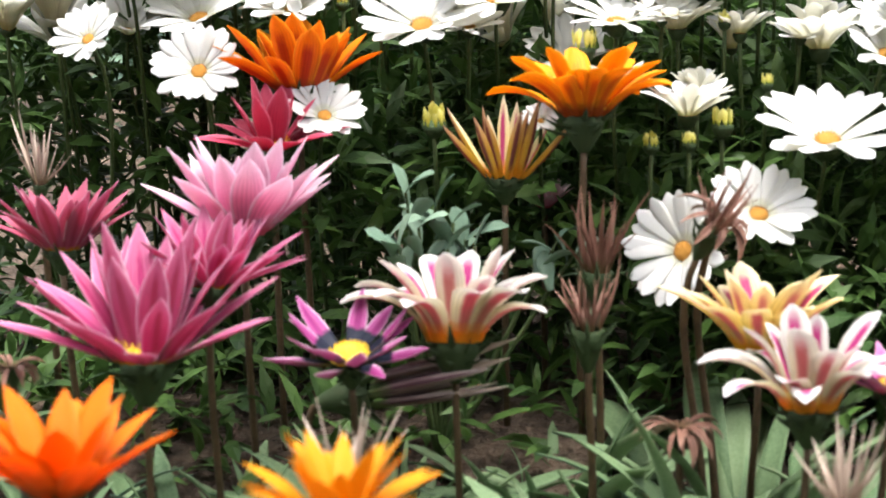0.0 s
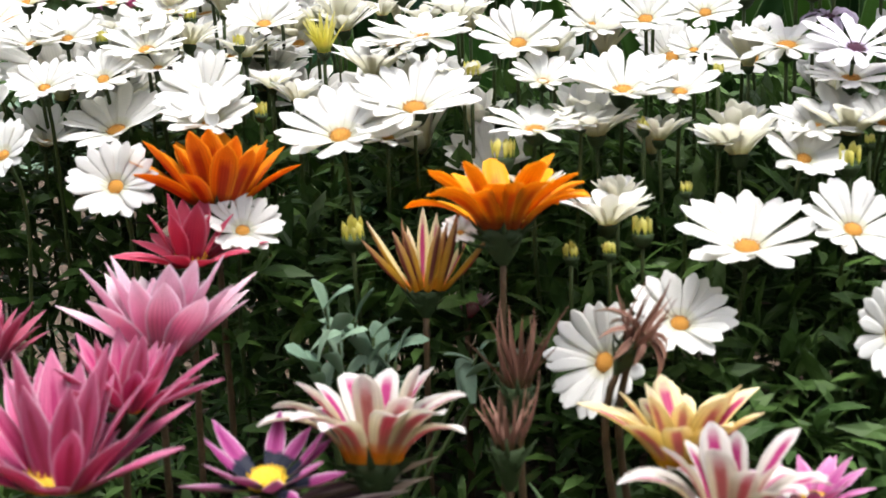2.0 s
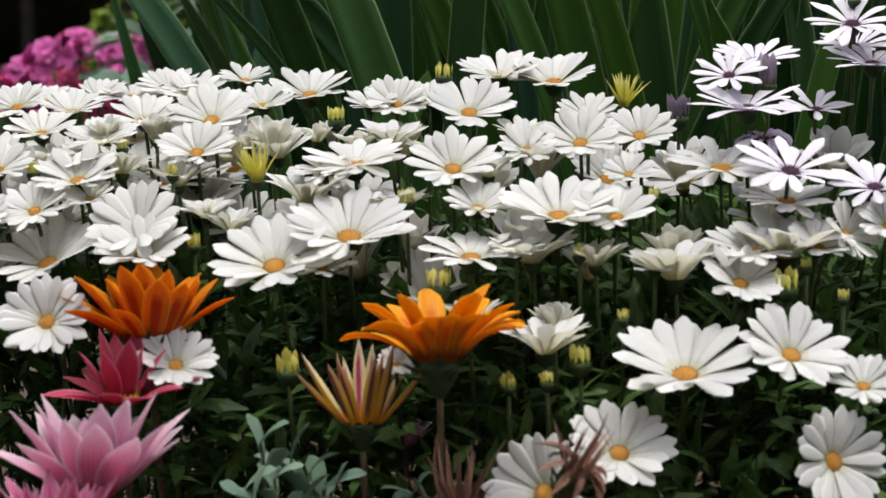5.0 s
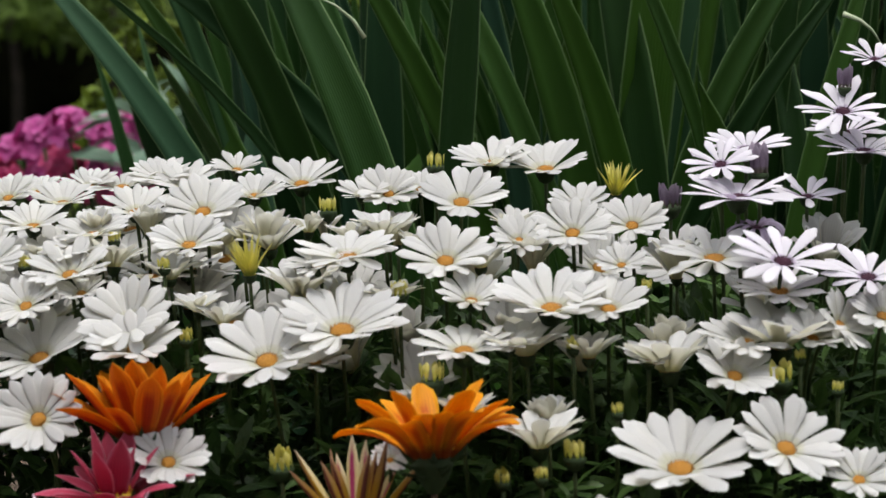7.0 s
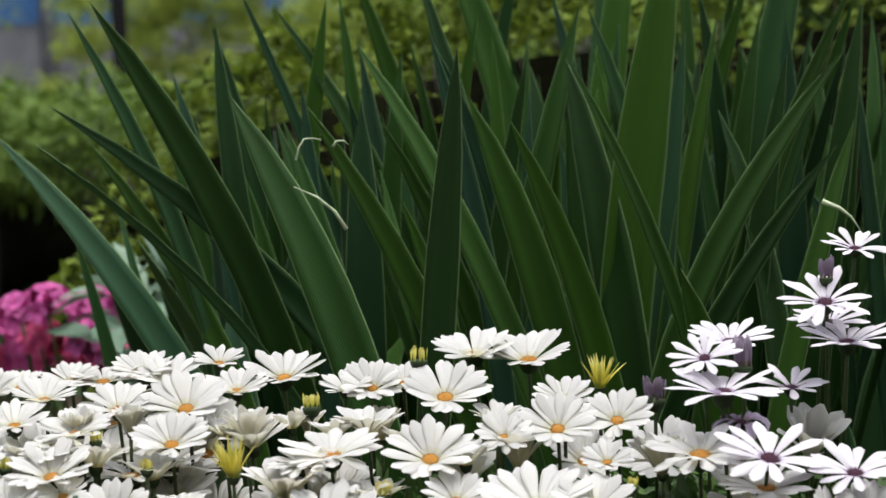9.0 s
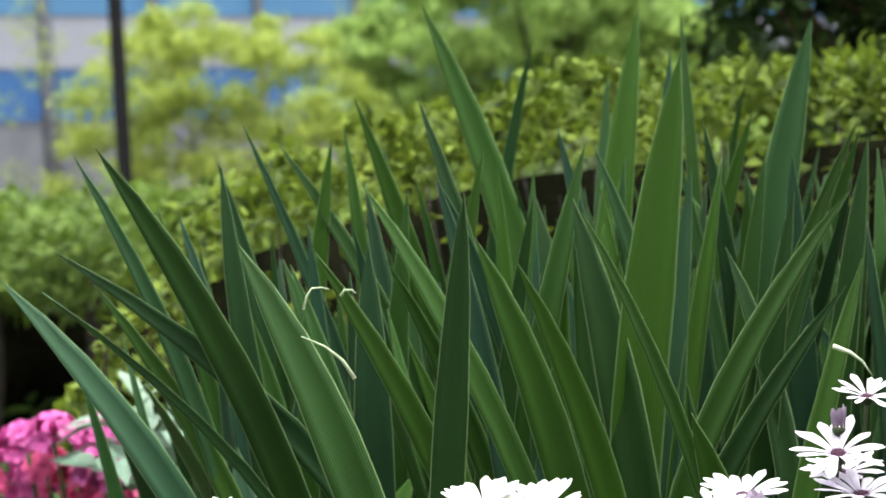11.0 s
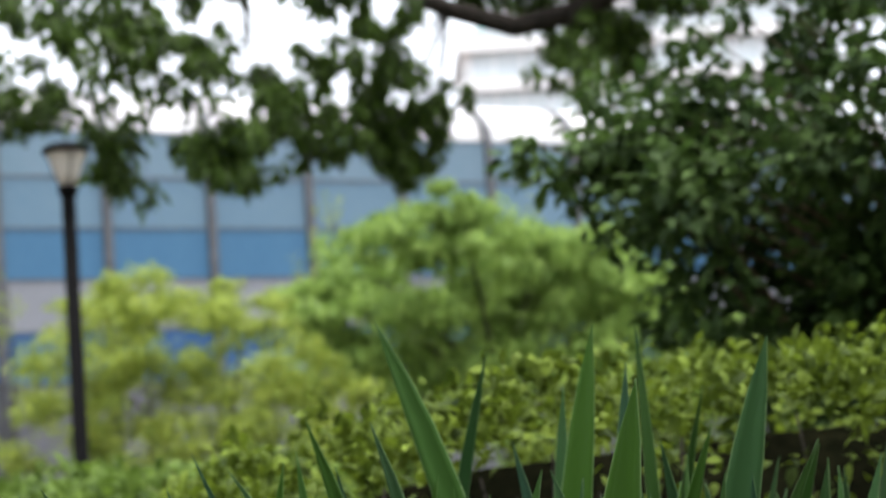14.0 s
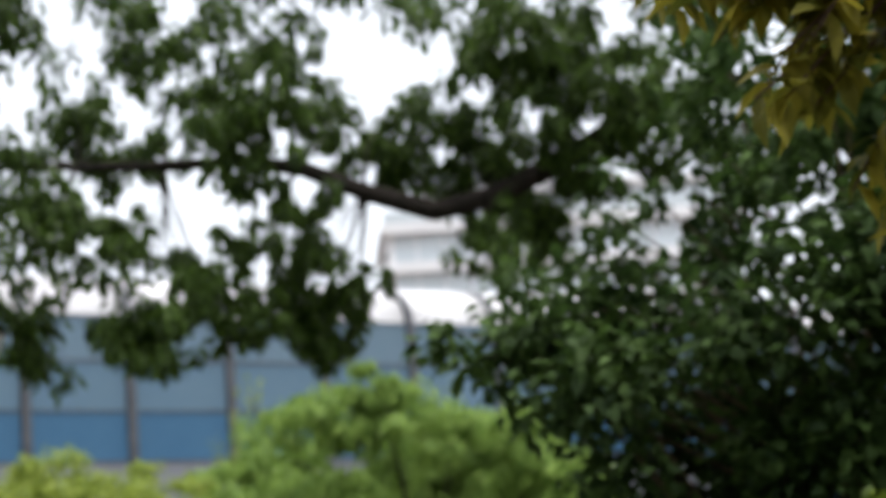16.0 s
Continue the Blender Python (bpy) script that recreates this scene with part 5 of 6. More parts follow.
closing_daisy(-0.025, 1.050, 0.356, 0.021, 0)
closing_daisy(0.010, 1.060, 0.350, 0.026, -4)
closing_daisy(-0.131, 1.030, 0.363, 0.021, 6)
closing_daisy(0.132, 0.965, 0.306, 0.031, -8)
closing_daisy(0.076, 0.925, 0.283, 0.026, -6)
closing_daisy(0.093, 0.960, 0.303, 0.026, 0)
closing_daisy(-0.015, 1.000, 0.327, 0.026, -4)
closing_daisy(0.074, 1.000, 0.343, 0.029, 0)
closing_daisy(0.140, 1.000, 0.337, 0.031, 0)
# the bed goes on to both sides and behind
_r = random.Random(5)
for _k in range(26):
    _x = _r.uniform(-0.24, -0.08)
    _y = _r.uniform(0.96, 1.12)
    _z = float(np.interp(_y, (0.85, 0.93, 0.99, 1.09, 1.32), (0.24, 0.300, 0.335, 0.355, 0.360))) - _r.uniform(0.006, 0.022)
    (white_daisy if _r.random() < 0.5 else closing_daisy if _r.random() < 0.4 else cup_daisy)(_x, _y, _z, _r.uniform(0.036, 0.048), _r.uniform(0, 30), _r.uniform(-25, 25))
for _k in range(22):
    _x = _r.uniform(-0.22, 0.22)
    _y = _r.uniform(0.97, 1.10)
    _z = float(np.interp(_y, (0.93, 0.99, 1.09, 1.32), (0.29, 0.325, 0.350, 0.355))) - _r.uniform(0.010, 0.026)
    (white_daisy if _r.random() < 0.4 else closing_daisy if _r.random() < 0.4 else cup_daisy)(_x, _y, _z, _r.uniform(0.034, 0.044), _r.uniform(5, 35), _r.uniform(-25, 25))
for _k in range(12):
    _x = _r.uniform(0.36, 0.6)
    _y = _r.uniform(0.96, 1.14)
    lilac_daisy(_x, _y, 0.30 + 0.30 * (_y - 0.90) + _r.uniform(-0.02, 0.02), _r.uniform(0.042, 0.055), _r.uniform(-5, 25), _r.uniform(-25, 25))


def build_daisy_foliage():
    r = np.random.RandomState(15)
    n = 60000
    x, y = r.uniform(-0.75, 0.62, n), r.uniform(0.83, 1.34, n)
    edge = 0.07 * np.sin(6 * y + 2) + 0.05 * np.sin(20 * y)
    ragged = (x > -0.42 + edge) & (x < 0.54 + edge) & (y < 1.13 + 0.03 * np.sin(14 * x) + 0.015 * np.sin(41 * x))
    x, y = x[ragged], y[ragged]
    n = len(x)
    gap = ((np.abs(x + 0.04) < 0.085) & (y < 0.916)) | ((x < -0.11) & (y < 1.0))
    bare = ((x < -0.11) & (y < 0.98) & (r.uniform(size=n) < 0.75)) | ((np.abs(x + 0.04) < 0.085) & (y < 0.916) & (r.uniform(size=n) < 0.85)) | (y < 0.85 + 0.02 * np.sin(23 * x))
    top = np.interp(y, (0.82, 0.865, 0.913, 0.947, 0.994, 1.34), (0.17, 0.205, 0.250, 0.272, 0.300, 0.315))
    z = 0.10 + (np.where(gap, 0.165, top) - 0.10) * r.uniform(0, 1, n) ** 0.5
    ways = np.stack([r.normal(size=n) * 0.7, r.normal(size=n) * 0.6 - 0.25, r.uniform(0.0, 1.2, n)], 1)
    tagged(new("daisy_foliage", leaf_cloud("daisy_foliage", np.stack([x, y, z], 1)[~bare], ways[~bare], 0.023, 0.0066, LEAF_DAISY, 2)), "dense small dark green daisy leaves between the stems", "foliage", kind="stuff")


build_daisy_foliage()

# ---- gazanias ----
PINK_T = petal_paint("pink_gazania", (0.60, 0.26, 0.03), (0.62, 0.105, 0.27), (0.68, 0.25, 0.41), stripe=(0.52, 0.05, 0.19), stripe_half=0.18, stripe_to=0.85, edge=(0.78, 0.52, 0.64), root_end=0.05)
PINK_U = petal_paint("pink_gazania_back", (0.52, 0.24, 0.02), (0.52, 0.10, 0.21), (0.60, 0.20, 0.33), stripe=(0.42, 0.07, 0.14), stripe_half=0.25, stripe_to=0.9, edge=(0.70, 0.44, 0.55), root_end=0.05)
PALE_T = petal_paint("pale_pink_gazania", (0.64, 0.12, 0.25), (0.76, 0.36, 0.52), (0.87, 0.79, 0.83), edge=(0.86, 0.76, 0.82))
PALE_U = petal_paint("pale_pink_gazania_back", (0.58, 0.10, 0.18), (0.76, 0.30, 0.46), (0.86, 0.64, 0.73), edge=(0.86, 0.72, 0.80))
ROSE_T = petal_paint("rose_gazania", (0.50, 0.05, 0.07), (0.54, 0.10, 0.17), (0.56, 0.16, 0.25))
CRIMSON_T = petal_paint("crimson_gazania", (0.36, 0.015, 0.03), (0.52, 0.05, 0.11), (0.56, 0.10, 0.17), edge=(0.64, 0.24, 0.32))
ORANGE_T = petal_paint("orange_gazania", (0.18, 0.025, 0.006), (0.80, 0.27, 0.006), (0.84, 0.33, 0.007), stripe=(0.54, 0.085, 0.006), stripe_half=0.40, stripe_to=0.84, edge=(0.78, 0.30, 0.008))
ORANGE_U = petal_paint("orange_gazania_back", (0.26, 0.04, 0.006), (0.74, 0.20, 0.006), (0.80, 0.28, 0.007), stripe=(0.48, 0.06, 0.007), stripe_half=0.38, stripe_to=0.8, edge=(0.88, 0.38, 0.01))
AMBER_T = petal_paint("amber_gazania", (0.30, 0.06, 0.006), (0.82, 0.33, 0.007), (0.85, 0.39, 0.009), stripe=(0.68, 0.17, 0.006), stripe_half=0.30, stripe_to=0.75, edge=(0.92, 0.50, 0.015))
PURE_T = petal_paint("bright_orange_gazania", (0.55, 0.09, 0.004), (0.80, 0.19, 0.003), (0.82, 0.23, 0.003), veins=0.1)
YELLOW_T = petal_paint("yellow_gazania", (0.56, 0.22, 0.006), (0.72, 0.30, 0.006), (0.74, 0.34, 0.008), veins=0.1)
PURPLE_T = petal_paint("purple_gazania", (0.02, 0.015, 0.04), (0.46, 0.09, 0.30), (0.50, 0.14, 0.36), stripe=(0.34, 0.035, 0.20), stripe_half=0.35, edge=(0.74, 0.52, 0.66), ring=(0.018, 0.022, 0.045), root_end=0.1)
PURPLE_U = petal_paint("purple_gazania_back", (0.35, 0.25, 0.08), (0.40, 0.16, 0.24), (0.55, 0.28, 0.42), edge=(0.70, 0.52, 0.60))
WHITE_T = petal_paint("white_striped_gazania", (0.75, 0.20, 0.03), (0.70, 0.68, 0.63), (0.70, 0.69, 0.68), stripe=(0.46, 0.045, 0.20), stripe_half=0.38, stripe_to=0.96)
WHITE_U = petal_paint("white_striped_gazania_back", (0.80, 0.32, 0.02), (0.80, 0.72, 0.48), (0.82, 0.79, 0.74), stripe=(0.60, 0.26, 0.20), stripe_half=0.36, stripe_to=0.84, root_end=0.16)
CREAM_T = petal_paint("cream_striped_gazania", (0.75, 0.25, 0.03), (0.86, 0.74, 0.36), (0.86, 0.78, 0.56), stripe=(0.56, 0.07, 0.20), stripe_half=0.36, stripe_to=0.9)
CREAM_U = petal_paint("cream_striped_gazania_back", (0.86, 0.46, 0.02), (0.88, 0.72, 0.24), (0.88, 0.78, 0.50), stripe=(0.68, 0.34, 0.26), stripe_half=0.3, stripe_to=0.9)
BRONZE_U = petal_paint("bronze_striped_gazania", (0.66, 0.34, 0.02), (0.70, 0.44, 0.06), (0.56, 0.34, 0.24), stripe=(0.24, 0.08, 0.06), stripe_half=0.42, stripe_to=0.97)
MAGENTA_T = petal_paint("magenta_gazania", (0.45, 0.05, 0.25), (0.62, 0.14, 0.42), (0.72, 0.36, 0.60), edge=(0.78, 0.5, 0.68))

# kind: petal meshes of the inner and outer ring, counts, calyx radius over head size, disc shown
GAZANIA = {
    "pink": (petals_of("pink_petal", PINK_T, PINK_U, 0.30, ((68, 60), (60, 50), (76, 72), (64, 66)), cup=0.22), petals_of("pink_petal", PINK_T, PINK_U, 0.28, ((36, 26), (24, 18), (48, 38), (38, 22), (54, 48)), cup=0.22, twist=0.08), 12, 17, 0.26),
    "pale": (petals_of("pale_petal", PALE_T, PALE_U, 0.37, ((64, 58), (56, 50), (72, 64)), cup=0.28), petals_of("pale_petal", PALE_T, PALE_U, 0.35, ((46, 34), (36, 28), (52, 44)), cup=0.28), 12, 14, 0.24),
    "rose": (petals_of("rose_petal", ROSE_T, PINK_U, 0.26, ((66, 58), (56, 48), (72, 64)), cup=0.28), petals_of("rose_petal", ROSE_T, PINK_U, 0.26, ((48, 32), (38, 22), (54, 42)), cup=0.28), 14, 15, 0.24),
    "crimson": (petals_of("crimson_petal", CRIMSON_T, CRIMSON_T, 0.38, ((72, 66), (62, 56), (76, 74)), cup=0.28), petals_of("crimson_petal", CRIMSON_T, CRIMSON_T, 0.36, ((32, 12), (44, 28), (24, 6)), cup=0.28), 8, 11, 0.24),
    "orange": (petals_of("orange_petal", ORANGE_T, ORANGE_U, 0.35, ((68, 50), (60, 44), (74, 60)), cup=0.35, profile=OVATE), petals_of("orange_petal", ORANGE_T, ORANGE_U, 0.34, ((52, 28), (46, 20), (58, 40), (62, 50)), cup=0.35, profile=OVATE), 11, 14, 0.30),
    "amber": (petals_of("amber_petal", AMBER_T, AMBER_T, 0.34, ((62, 34), (54, 24), (68, 44)), cup=0.4, profile=ROUNDED, twist=0.1), petals_of("amber_petal", AMBER_T, AMBER_T, 0.32, ((62, 2), (54, -14), (66, 20), (58, 10)), cup=0.4, power=1.2, twist=0.15, profile=ROUNDED), 9, 13, 0.28),
    "bright": (petals_of("bright_petal", PURE_T, PURE_T, 0.36, ((68, 52), (60, 42))), petals_of("bright_petal", PURE_T, PURE_T, 0.36, ((50, 30), (44, 22))), 9, 11, 0.26),
    "yellow": (petals_of("yellow_petal", YELLOW_T, YELLOW_T, 0.30, ((70, 56), (62, 46))), petals_of("yellow_petal", YELLOW_T, YELLOW_T, 0.30, ((52, 30), (44, 24))), 10, 11, 0.26),
    "purple": (petals_of("purple_petal", PURPLE_T, PURPLE_U, 0.29, ((30, 42), (24, 52), (36, 34)), cup=0.4, twist=0.1), petals_of("purple_petal", PURPLE_T, PURPLE_U, 0.20, ((18, 26), (10, 34), (22, 14)), cup=0.9, twist=0.4), 9, 7, 0.26),
    "white": (petals_of("white_striped_petal", WHITE_T, WHITE_U, 0.34, ((80, 66), (76, 44), (74, 32)), profile=ROUNDED, power=1.5, cup=0.3, rows=10), petals_of("white_striped_petal", WHITE_T, WHITE_U, 0.34, ((78, -14), (74, -26), (76, 2)), profile=ROUNDED, power=1.1, cup=0.3, rows=10), 8, 13, 0.30),
    "cream": (petals_of("cream_striped_petal", CREAM_T, CREAM_U, 0.34, ((72, 52), (66, 42)), power=1.2, cup=0.35, profile=OVATE), petals_of("cream_striped_petal", CREAM_T, CREAM_U, 0.34, ((66, 18), (58, 26), (70, 8)), cup=0.35, profile=OVATE), 9, 12, 0.28),
    "closed": (petals_of("bronze_petal", CREAM_T, BRONZE_U, 0.17, ((78, 86), (68, 80)), cup=0.9), petals_of("bronze_petal", CREAM_T, BRONZE_U, 0.17, ((52, 68), (44, 60), (60, 78)), cup=0.9), 5, 9, 0.34),
    "magenta": (petals_of("magenta_petal", MAGENTA_T, PALE_U, 0.30, ((56, 42), (50, 34))), petals_of("magenta_petal", MAGENTA_T, PALE_U, 0.30, ((40, 22), (32, 16))), 9, 11, 0.26),
}


def gazania(kind, x, y, z, size, label, lean=0.0, turn=0.0, stem_x=0.0, stem_mat=STEM_RED, show_disc=True, tall=1.0):
    """A gazania whose head starts at the calyx rim (x, y, z) and is size metres across."""
    flower_count[0] += 1
    r = random.Random(flower_count[0] * 13)
    inner, outer, n1, n2, cal = GAZANIA[kind]
    bx, by = x + stem_x, y + 0.012
    base = Vector((bx, by, soil_height(bx, by)))
    f = thing("gazania", base, label, "flower", "gazanias")
    m = Matrix.Translation(-base) @ head_frame((x, y, z), lean, turn)
    c = size * cal * 0.5
    reach = max(q[1] for q in outer)
    length = (size / 2 - c * 0.7) / max(reach, 0.42) * tall
    ring_of_petals(f, m, outer, n2, length, c * 0.85, r, lift=0.0, ragged=0.16, spread=8)
    ring_of_petals(f, m, inner, n1, length * 0.96, c * 0.62, r, lift=c * 0.12, start=180.0 / n1, ragged=0.18, spread=9)
    if show_disc:
        d = c * 0.92
        piece("disc", DISC_C, f, m @ Matrix.Translation((0, 0, c * 0.4)) @ Matrix.Diagonal((d, d, d, 1)))
    green_cup(f, m, c * 0.86, 0.80, r)
    axis = (m.to_3x3() @ Vector((0, 0, 1))).normalized()
    stem_to(f, m.translation, axis, c * 1.1, stem_mat, 0.0014, r)
    return f


gazania("pink", -0.135, 0.765, 0.205, 0.101, "large deep pink gazania with pointed petals, cup-shaped", -6, tall=1.15)
gazania("pink", -0.116, 0.800, 0.224, 0.075, "pink gazania half hidden behind a larger bloom", -12, -10)
gazania("pale", -0.109, 0.840, 0.236, 0.086, "pale pink gazania with whitish petal tips", -10)
gazania("rose", -0.184, 0.840, 0.229, 0.066, "rose-red gazania with many narrow petals", -8)
gazania("crimson", -0.104, 0.885, 0.263, 0.066, "crimson gazania with pointed petals", 4)
gazania("orange", -0.095, 0.910, 0.282, 0.075, "orange gazania with red-brown striped petals", -10)
gazania("amber", 0.027, 0.875, 0.278, 0.080, "amber-yellow gazania with wavy striped petals", -9, tall=0.95)
gazania("closed", -0.006, 0.890, 0.249, 0.050, "half-closed gazania with bronze and yellow striped petal backs", -8, show_disc=False, tall=1.05)
gazania("purple", -0.060, 0.775, 0.202, 0.067, "purple gazania with a dark ring and yellow disc", 13, -8)
gazania("white", -0.022, 0.800, 0.203, 0.082, "white gazania with magenta stripes, vase-shaped", -11, 4)
gazania("cream", 0.094, 0.800, 0.201, 0.072, "cream-yellow gazania with pink stripes", -5, -6)
gazania("white", 0.108, 0.755, 0.192, 0.076, "white gazania with magenta stripes and curling petals", -4, -8)
gazania("bright", -0.130, 0.620, 0.206, 0.074, "bright orange gazania close by", -3)
gazania("yellow", -0.043, 0.600, 0.205, 0.058, "golden yellow gazania close by", -6)
gazania("magenta", 0.141, 0.780, 0.191, 0.048, "magenta and white gazania", 6)
gazania("pale", 0.010, 0.930, 0.228, 0.022, "small faded pink gazania behind a half-closed bloom", -10, tall=1.3)

DRY_SPIKES = petals_of("dry_spike", DRY, DRY, 0.075, ((84, 80), (66, 88), (50, 40), (76, 56), (60, 92)), profile=NEEDLE, cup=0.6, rows=5)
STRAW_SPIKES = petals_of("straw_spike", STRAW, STRAW, 0.07, ((78, 82), (58, 66), (40, 50)), profile=NEEDLE, cup=0.6, rows=4)
TWISTED = petals_of("withered_petal", DRY, STRAW, 0.20, ((30, -60), (50, -40), (10, -80)), profile=POINTED, cup=0.8, rows=6, twist=0.4)
FURLED = petals_of("furled_petal", STRAW, petal_paint("furled_back", (0.12, 0.18, 0.06), (0.28, 0.20, 0.20), (0.62, 0.55, 0.50), stripe=(0.14, 0.07, 0.09), stripe_half=0.35), 0.085, ((84, 92), (88, 95), (78, 88), (72, 96)), profile=POINTED, cup=0.8)


def spent_head(name, x, y, z, size, kinds, count, label, lean=0.0, turn=0.0, calyx=0.22, length=1.0):
    flower_count[0] += 1
    r = random.Random(flower_count[0] * 13)
    base = Vector((x, y + 0.01, soil_height(x, y + 0.01)))
    f = thing(name, base, label, "flower head", "spent gazania heads")
    m = Matrix.Translation(-base) @ head_frame((x, y, z), lean, turn)
    c = size * calyx * 0.5
    ring_of_petals(f, m, kinds, count, size * length, c * 0.7, r, name="bract", ragged=0.45, spread=20)
    ring_of_petals(f, m, kinds, count // 2, size * length * 0.9, c * 0.3, r, name="bract", ragged=0.3, spread=14)
    green_cup(f, m, c, 1.3, r)
    axis = (m.to_3x3() @ Vector((0, 0, 1))).normalized()
    stem_to(f, m.translation, axis, c * 1.8, STEM_RED, 0.0015, r)


spent_head("seed_head", 0.033, 0.840, 0.221, 0.042, DRY_SPIKES, 15, "spent gazania head with dry red-brown spikes", length=0.75, calyx=0.32)
spent_head("seed_head", 0.029, 0.800, 0.208, 0.036, DRY_SPIKES, 14, "spent gazania head with spreading brown bracts", length=0.7, calyx=0.38)
spent_head("withered_flower", 0.077, 0.820, 0.243, 0.024, DRY_SPIKES, 16, "withered gazania head leaning with limp brown bracts", 30, 60, calyx=0.5)
spent_head("withered_flower", 0.081, 0.822, 0.246, 0.018, TWISTED, 8, "withered drooping brown petals", 30, 60)
spent_head("furled_bud", -0.056, 0.803, 0.181, 0.052, FURLED, 14, "furled striped gazania bud lying over sideways", 78, 90, calyx=0.34)
spent_head("seed_head", -0.053, 0.700, 0.176, 0.030, STRAW_SPIKES, 16, "dry straw-coloured spiky seed head")
spent_head("seed_head", 0.114, 0.700, 0.174, 0.028, STRAW_SPIKES, 16, "dry straw-coloured spiky seed head")
spent_head("dried_flower", 0.064, 0.790, 0.172, 0.018, TWISTED, 14, "shrivelled dark brown flower head", calyx=0.5)
spent_head("dried_flower", -0.184, 0.760, 0.203, 0.014, TWISTED, 12, "shrivelled light brown flower head", calyx=0.5)
spent_head("seed_head", -0.203, 0.880, 0.248, 0.028, STRAW_SPIKES, 12, "pale curling spent flower head")

# foliage of the gazanias: rosettes of long leaves
GAZ_LEAVES = [petal_mesh("gazania_leaf", LEAF_GAZ, LEAF_GAZ if k % 2 else LEAF_GREY, w, a0, a1, profile=NEEDLE if k % 3 == 0 else ROUNDED, cup=0.25, rows=7, thick=0.01)[0] for k, (w, a0, a1) in enumerate(((0.14, 70, 10), (0.11, 80, 30), (0.17, 55, -15), (0.13, 75, 45), (0.11, 62, -5), (0.19, 66, 20)))]
GREY_LEAVES = [petal_mesh("grey_leaf", LEAF_GREY, LEAF_GREY, w, a0, a1, profile=OBOVATE, cup=0.3, rows=6, thick=0.01)[0] for w, a0, a1 in ((0.42, 70, 30), (0.38, 60, 10), (0.46, 80, 50))]


def rosette(x, y, count, length, leaves, label, seed):
    r = random.Random(seed)
    base = Vector((x, y, soil_height(x, y) - 0.004))
    f = thing("gazania_plant", base, label, "plant", "gazania plants")
    for k in range(count):
        s = length * r.uniform(0.6, 1.15)
        m = Matrix.Rotation(r.uniform(0, 6.283), 4, "Z") @ Matrix.Translation((r.uniform(0.0, 0.03), 0, 0)) @ Euler((radians(r.uniform(-25, 25)), radians(r.uniform(-15, 12)), 0)).to_matrix().to_4x4() @ Matrix.Diagonal((s, s, s, 1))
        piece("leaf", leaves[r.randrange(len(leaves))], f, m)


_r = random.Random(61)
for _k in range(16):
    rosette(-0.29 + 0.034 * _k, 0.73 + 0.085 * _r.random() + 0.045 * (_k % 2), 46, _r.uniform(0.050, 0.085), GAZ_LEAVES, "gazania rosette of narrow dark green leaves", 100 + _k)
for _k in range(7):
    rosette(-0.26 + 0.075 * _k, 0.675 + 0.03 * _r.random(), 26, 0.055, GAZ_LEAVES, "gazania rosette of narrow dark green leaves", 200 + _k)
YELLOWED = [petal_mesh("yellowed_leaf", LEAF_ELM, LEAF_ELM, 0.22, a0, a1, profile=ROUNDED, cup=0.3, rows=6, thick=0.01)[0] for a0, a1 in ((50, -20), (40, -5))]
BROWNED = [petal_mesh("browned_leaf", DRY, STRAW, 0.20, a0, a1, profile=ROUNDED, cup=0.6, rows=6, thick=0.01, twist=0.3)[0] for a0, a1 in ((40, -50), (20, -30))]
for _x, _y in ((-0.02, 0.753), (0.01, 0.776), (0.09, 0.73), (-0.15, 0.714)):
    rosette(_x, _y, 3, 0.06, YELLOWED, "gazania plant with yellowing lower leaves", int(900 + 1000 * _x))
    rosette(_x + 0.03, _y + 0.01, 4, 0.05, BROWNED, "gazania plant with curled dry brown leaves", int(950 + 1000 * _x))


def grey_plant(x, y, tips):
    """A little branching plant with thick grey-green leaves; tips: where its shoots end."""
    r = random.Random(301)
    base = Vector((x, y, soil_height(x, y) - 0.004))
    f = thing("leafy_plant", base, "small branching plant with thick grey-green leaves", "plant")
    for tip in tips:
        e = Vector(tip) - base
        piece("shoot", tube("shoot", bend((0, 0, 0), e, (0.1 * e.x, 0.004, 0.01)), np.linspace(0.0014, 0.0007, 8), STEM, 6), f)
        for k in range(4):
            at = e * (1 - 0.06 * k)
            m = Matrix.Translation(at) @ Matrix.Rotation(2.4 * k + r.uniform(-0.5, 0.5) + 9 * e.x, 4, "Z") @ Euler((radians(r.uniform(-25, 25)), radians(r.uniform(-10, 30)), 0)).to_matrix().to_4x4() @ Matrix.Diagonal((*[r.uniform(0.014, 0.021)] * 3, 1))
            piece("leaf", GREY_LEAVES[r.randrange(len(GREY_LEAVES))], f, m)


grey_plant(-0.035, 0.880, ((-0.047, 0.875, 0.246), (-0.035, 0.878, 0.239), (-0.027, 0.872, 0.234), (-0.053, 0.868, 0.229), (-0.041, 0.866, 0.233), (-0.022, 0.875, 0.226), (-0.018, 0.870, 0.224), (-0.029, 0.866, 0.224), (-0.049, 0.860, 0.225), (0.017, 0.885, 0.225), (0.024, 0.880, 0.220)))



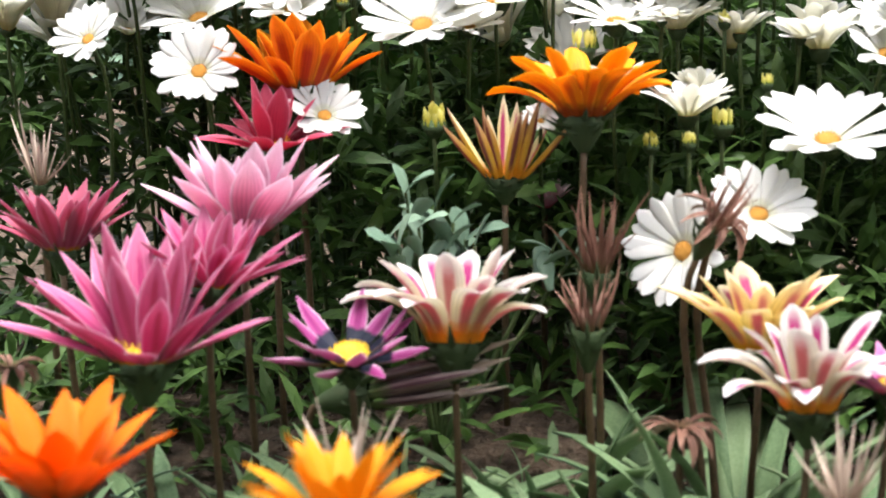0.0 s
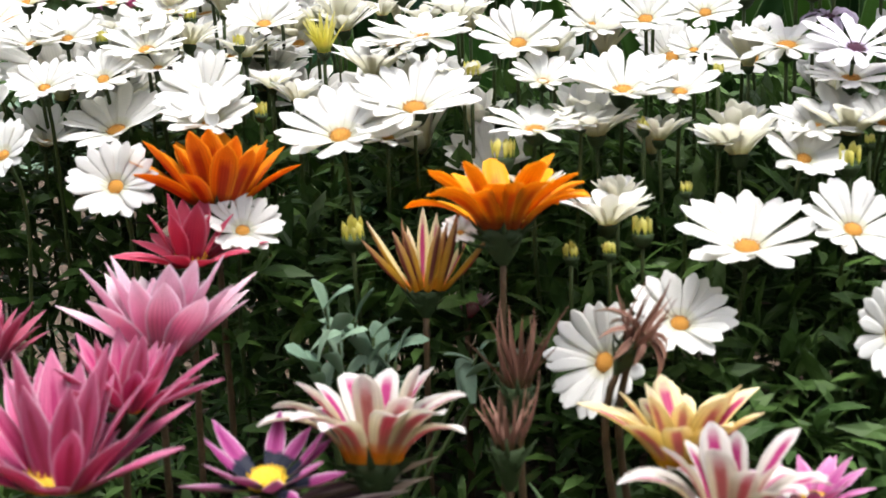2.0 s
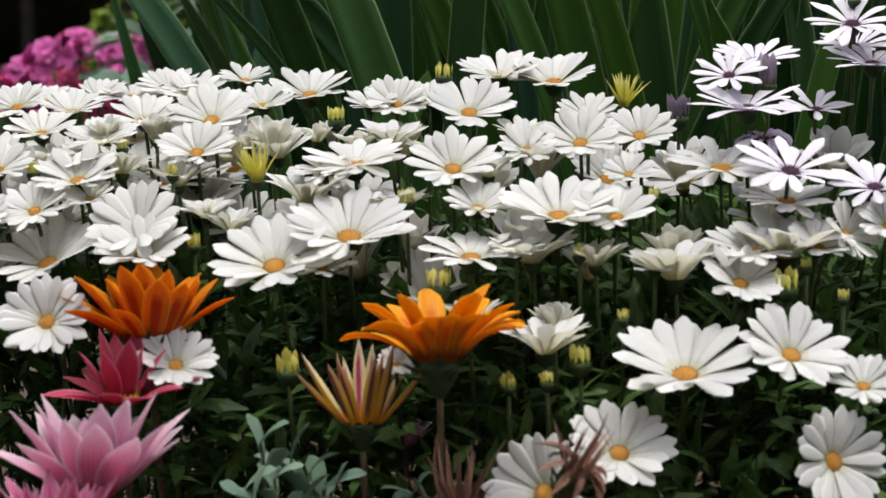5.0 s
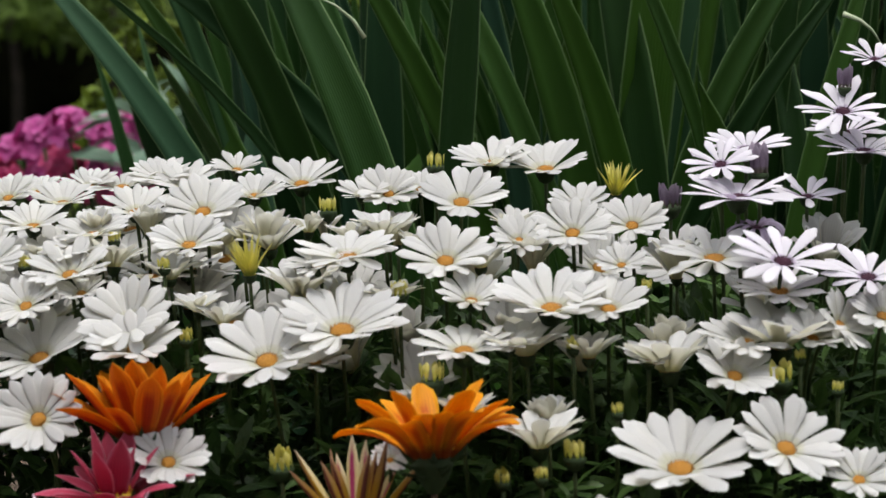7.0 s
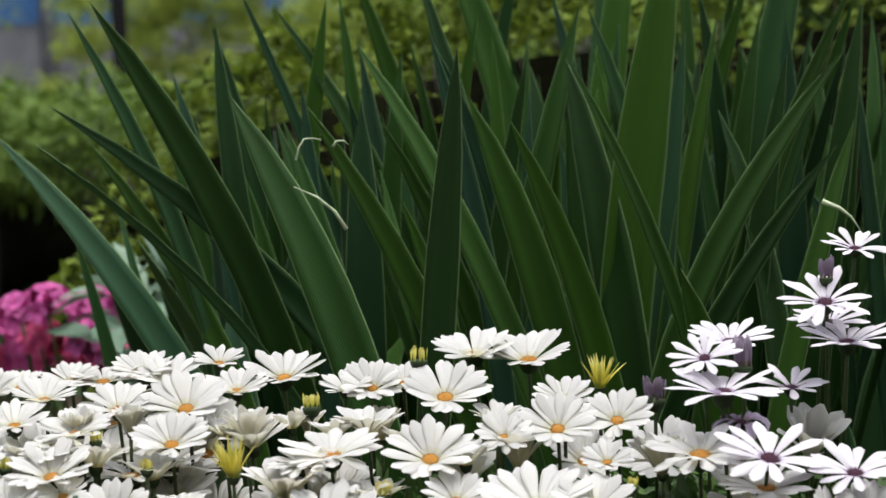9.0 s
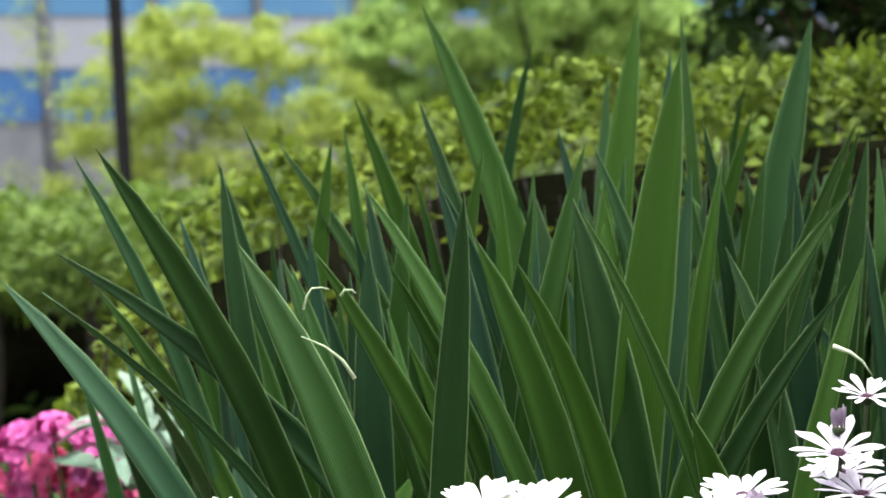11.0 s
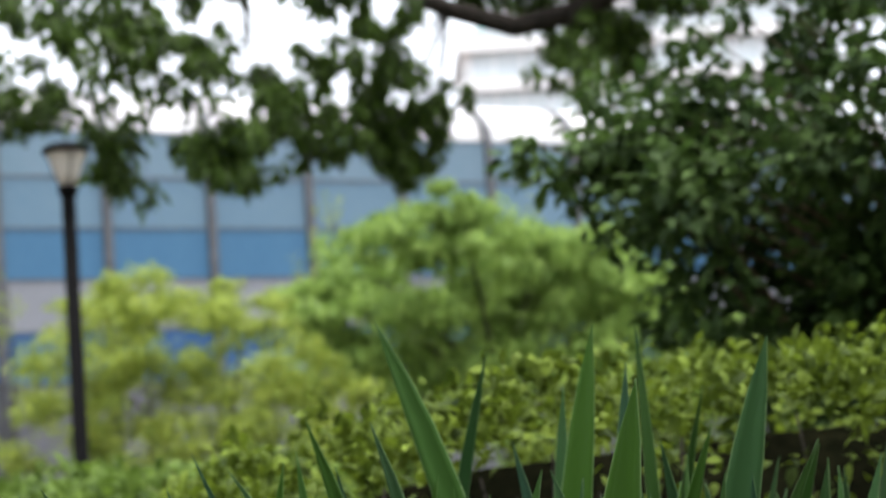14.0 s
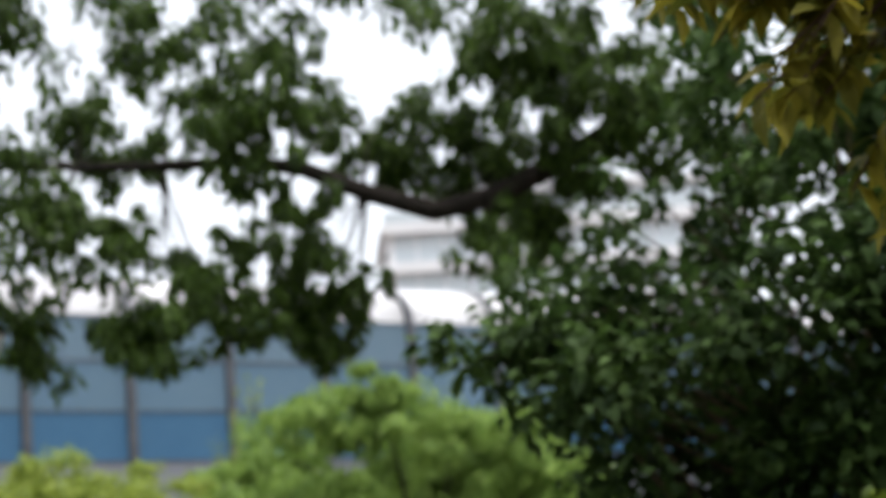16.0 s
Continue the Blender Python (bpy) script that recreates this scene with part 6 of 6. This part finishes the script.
# ---- pink flowers far behind ----
def build_shade_leaves():
    # dark leaves added over the bright soil, standing in for under-shrub shade
    r = np.random.RandomState(19)
    n = 24000
    x, y = r.uniform(-6.5, 5.0, n), r.uniform(2.9, 15.5, n)
    kept = ((x + 0.75) / 5.6) ** 2 + ((y - 9.3) / 6.5) ** 2 < 1.0 + 0.18 * np.sin(1.7 * x + 2.3 * y) + 0.15 * r.normal(size=n)
    x, y = x[kept], y[kept]
    n = len(x)
    ways = np.stack([r.normal(size=n), r.normal(size=n), r.uniform(0.0, 0.8, n)], 1)
    tagged(new("ground_cover", leaf_cloud("ground_cover", np.stack([x, y, 0.02 + 0.12 * r.uniform(0, 1, n) ** 2], 1), ways, 0.11, 0.06, LEAF_SHRUB, 6)), "low dark green leaves added in place of the shade under the shrubs", "foliage", kind="stuff")


build_shade_leaves()


def build_geraniums():
    def floret(mat):
        bm = bmesh.new()
        for w in range(5):
            me, _ = petal_mesh("floret_petal", mat, mat, 0.75, 40, 5, profile=OBOVATE, rows=4)
            me.transform(Matrix.Rotation(w * 1.257, 4, "Z"))
            bm.from_mesh(me)
        return bm_mesh("floret", bm, [mat, mat], True)

    kinds, reds = floret(PINK), floret(PINK_RED)
    r = random.Random(9)
    for k, (x, z, red) in enumerate(((-0.346, 0.313, 0), (-0.314, 0.319, 0), (-0.288, 0.308, 0), (-0.333, 0.284, 1), (-0.302, 0.275, 1), (-0.272, 0.286, 0), (-0.357, 0.265, 0), (-0.325, 0.260, 1), (-0.288, 0.257, 1), (-0.256, 0.280, 0), (-0.253, 0.255, 1), (-0.380, 0.294, 0), (-0.399, 0.273, 1), (-0.272, 0.311, 0))):
        y = 1.94 + r.uniform(-0.06, 0.06)
        base = Vector((x, y, soil_height(x, y)))
        f = thing("geranium", base, "round magenta flower cluster" if not red else "round crimson-pink flower cluster", "flower", "pink flowers behind the irises")
        top = Vector((0, 0, z + 0.03 - base.z))
        for q in range(20):
            d = Vector((r.gauss(0, 1), r.gauss(0, 1), abs(r.gauss(0, 1)))).normalized()
            m = Matrix.Translation(top + d * 0.022) @ d.to_track_quat("Z", "Y").to_matrix().to_4x4()
            piece("floret", reds if red else kinds, f, m @ Matrix.Diagonal((0.012, 0.012, 0.012, 1)))
        piece("stem", tube("stem", bend((0, 0, 0), top, (0.01, 0, 0)), np.linspace(0.003, 0.002, 8), STEM, 6), f)
    c = Crown(51)
    for k in range(8):
        c.spray((-0.471 + 0.045 * k, 1.99, 0.15), 0.06, 50, -0.2)
    for k in range(3):
        c.spray((-0.229 + 0.02 * k, 1.86, 0.345 - 0.03 * k), 0.045, 26, -0.3)
    t = thing("geranium_plant", (-0.311, 1.97, 0), "grey-green leafy plant under the pink flowers", "plant")
    piece("stem", tube("stem", bend((0, 0, 0), (0.0, 0, 0.16), (0.01, 0, 0)), np.linspace(0.006, 0.004, 8), STEM, 6), t)
    c.make("leaves", 0.045, 0.022, LEAF_GREY, t).location = (0.311, -1.97, 0)


build_geraniums()
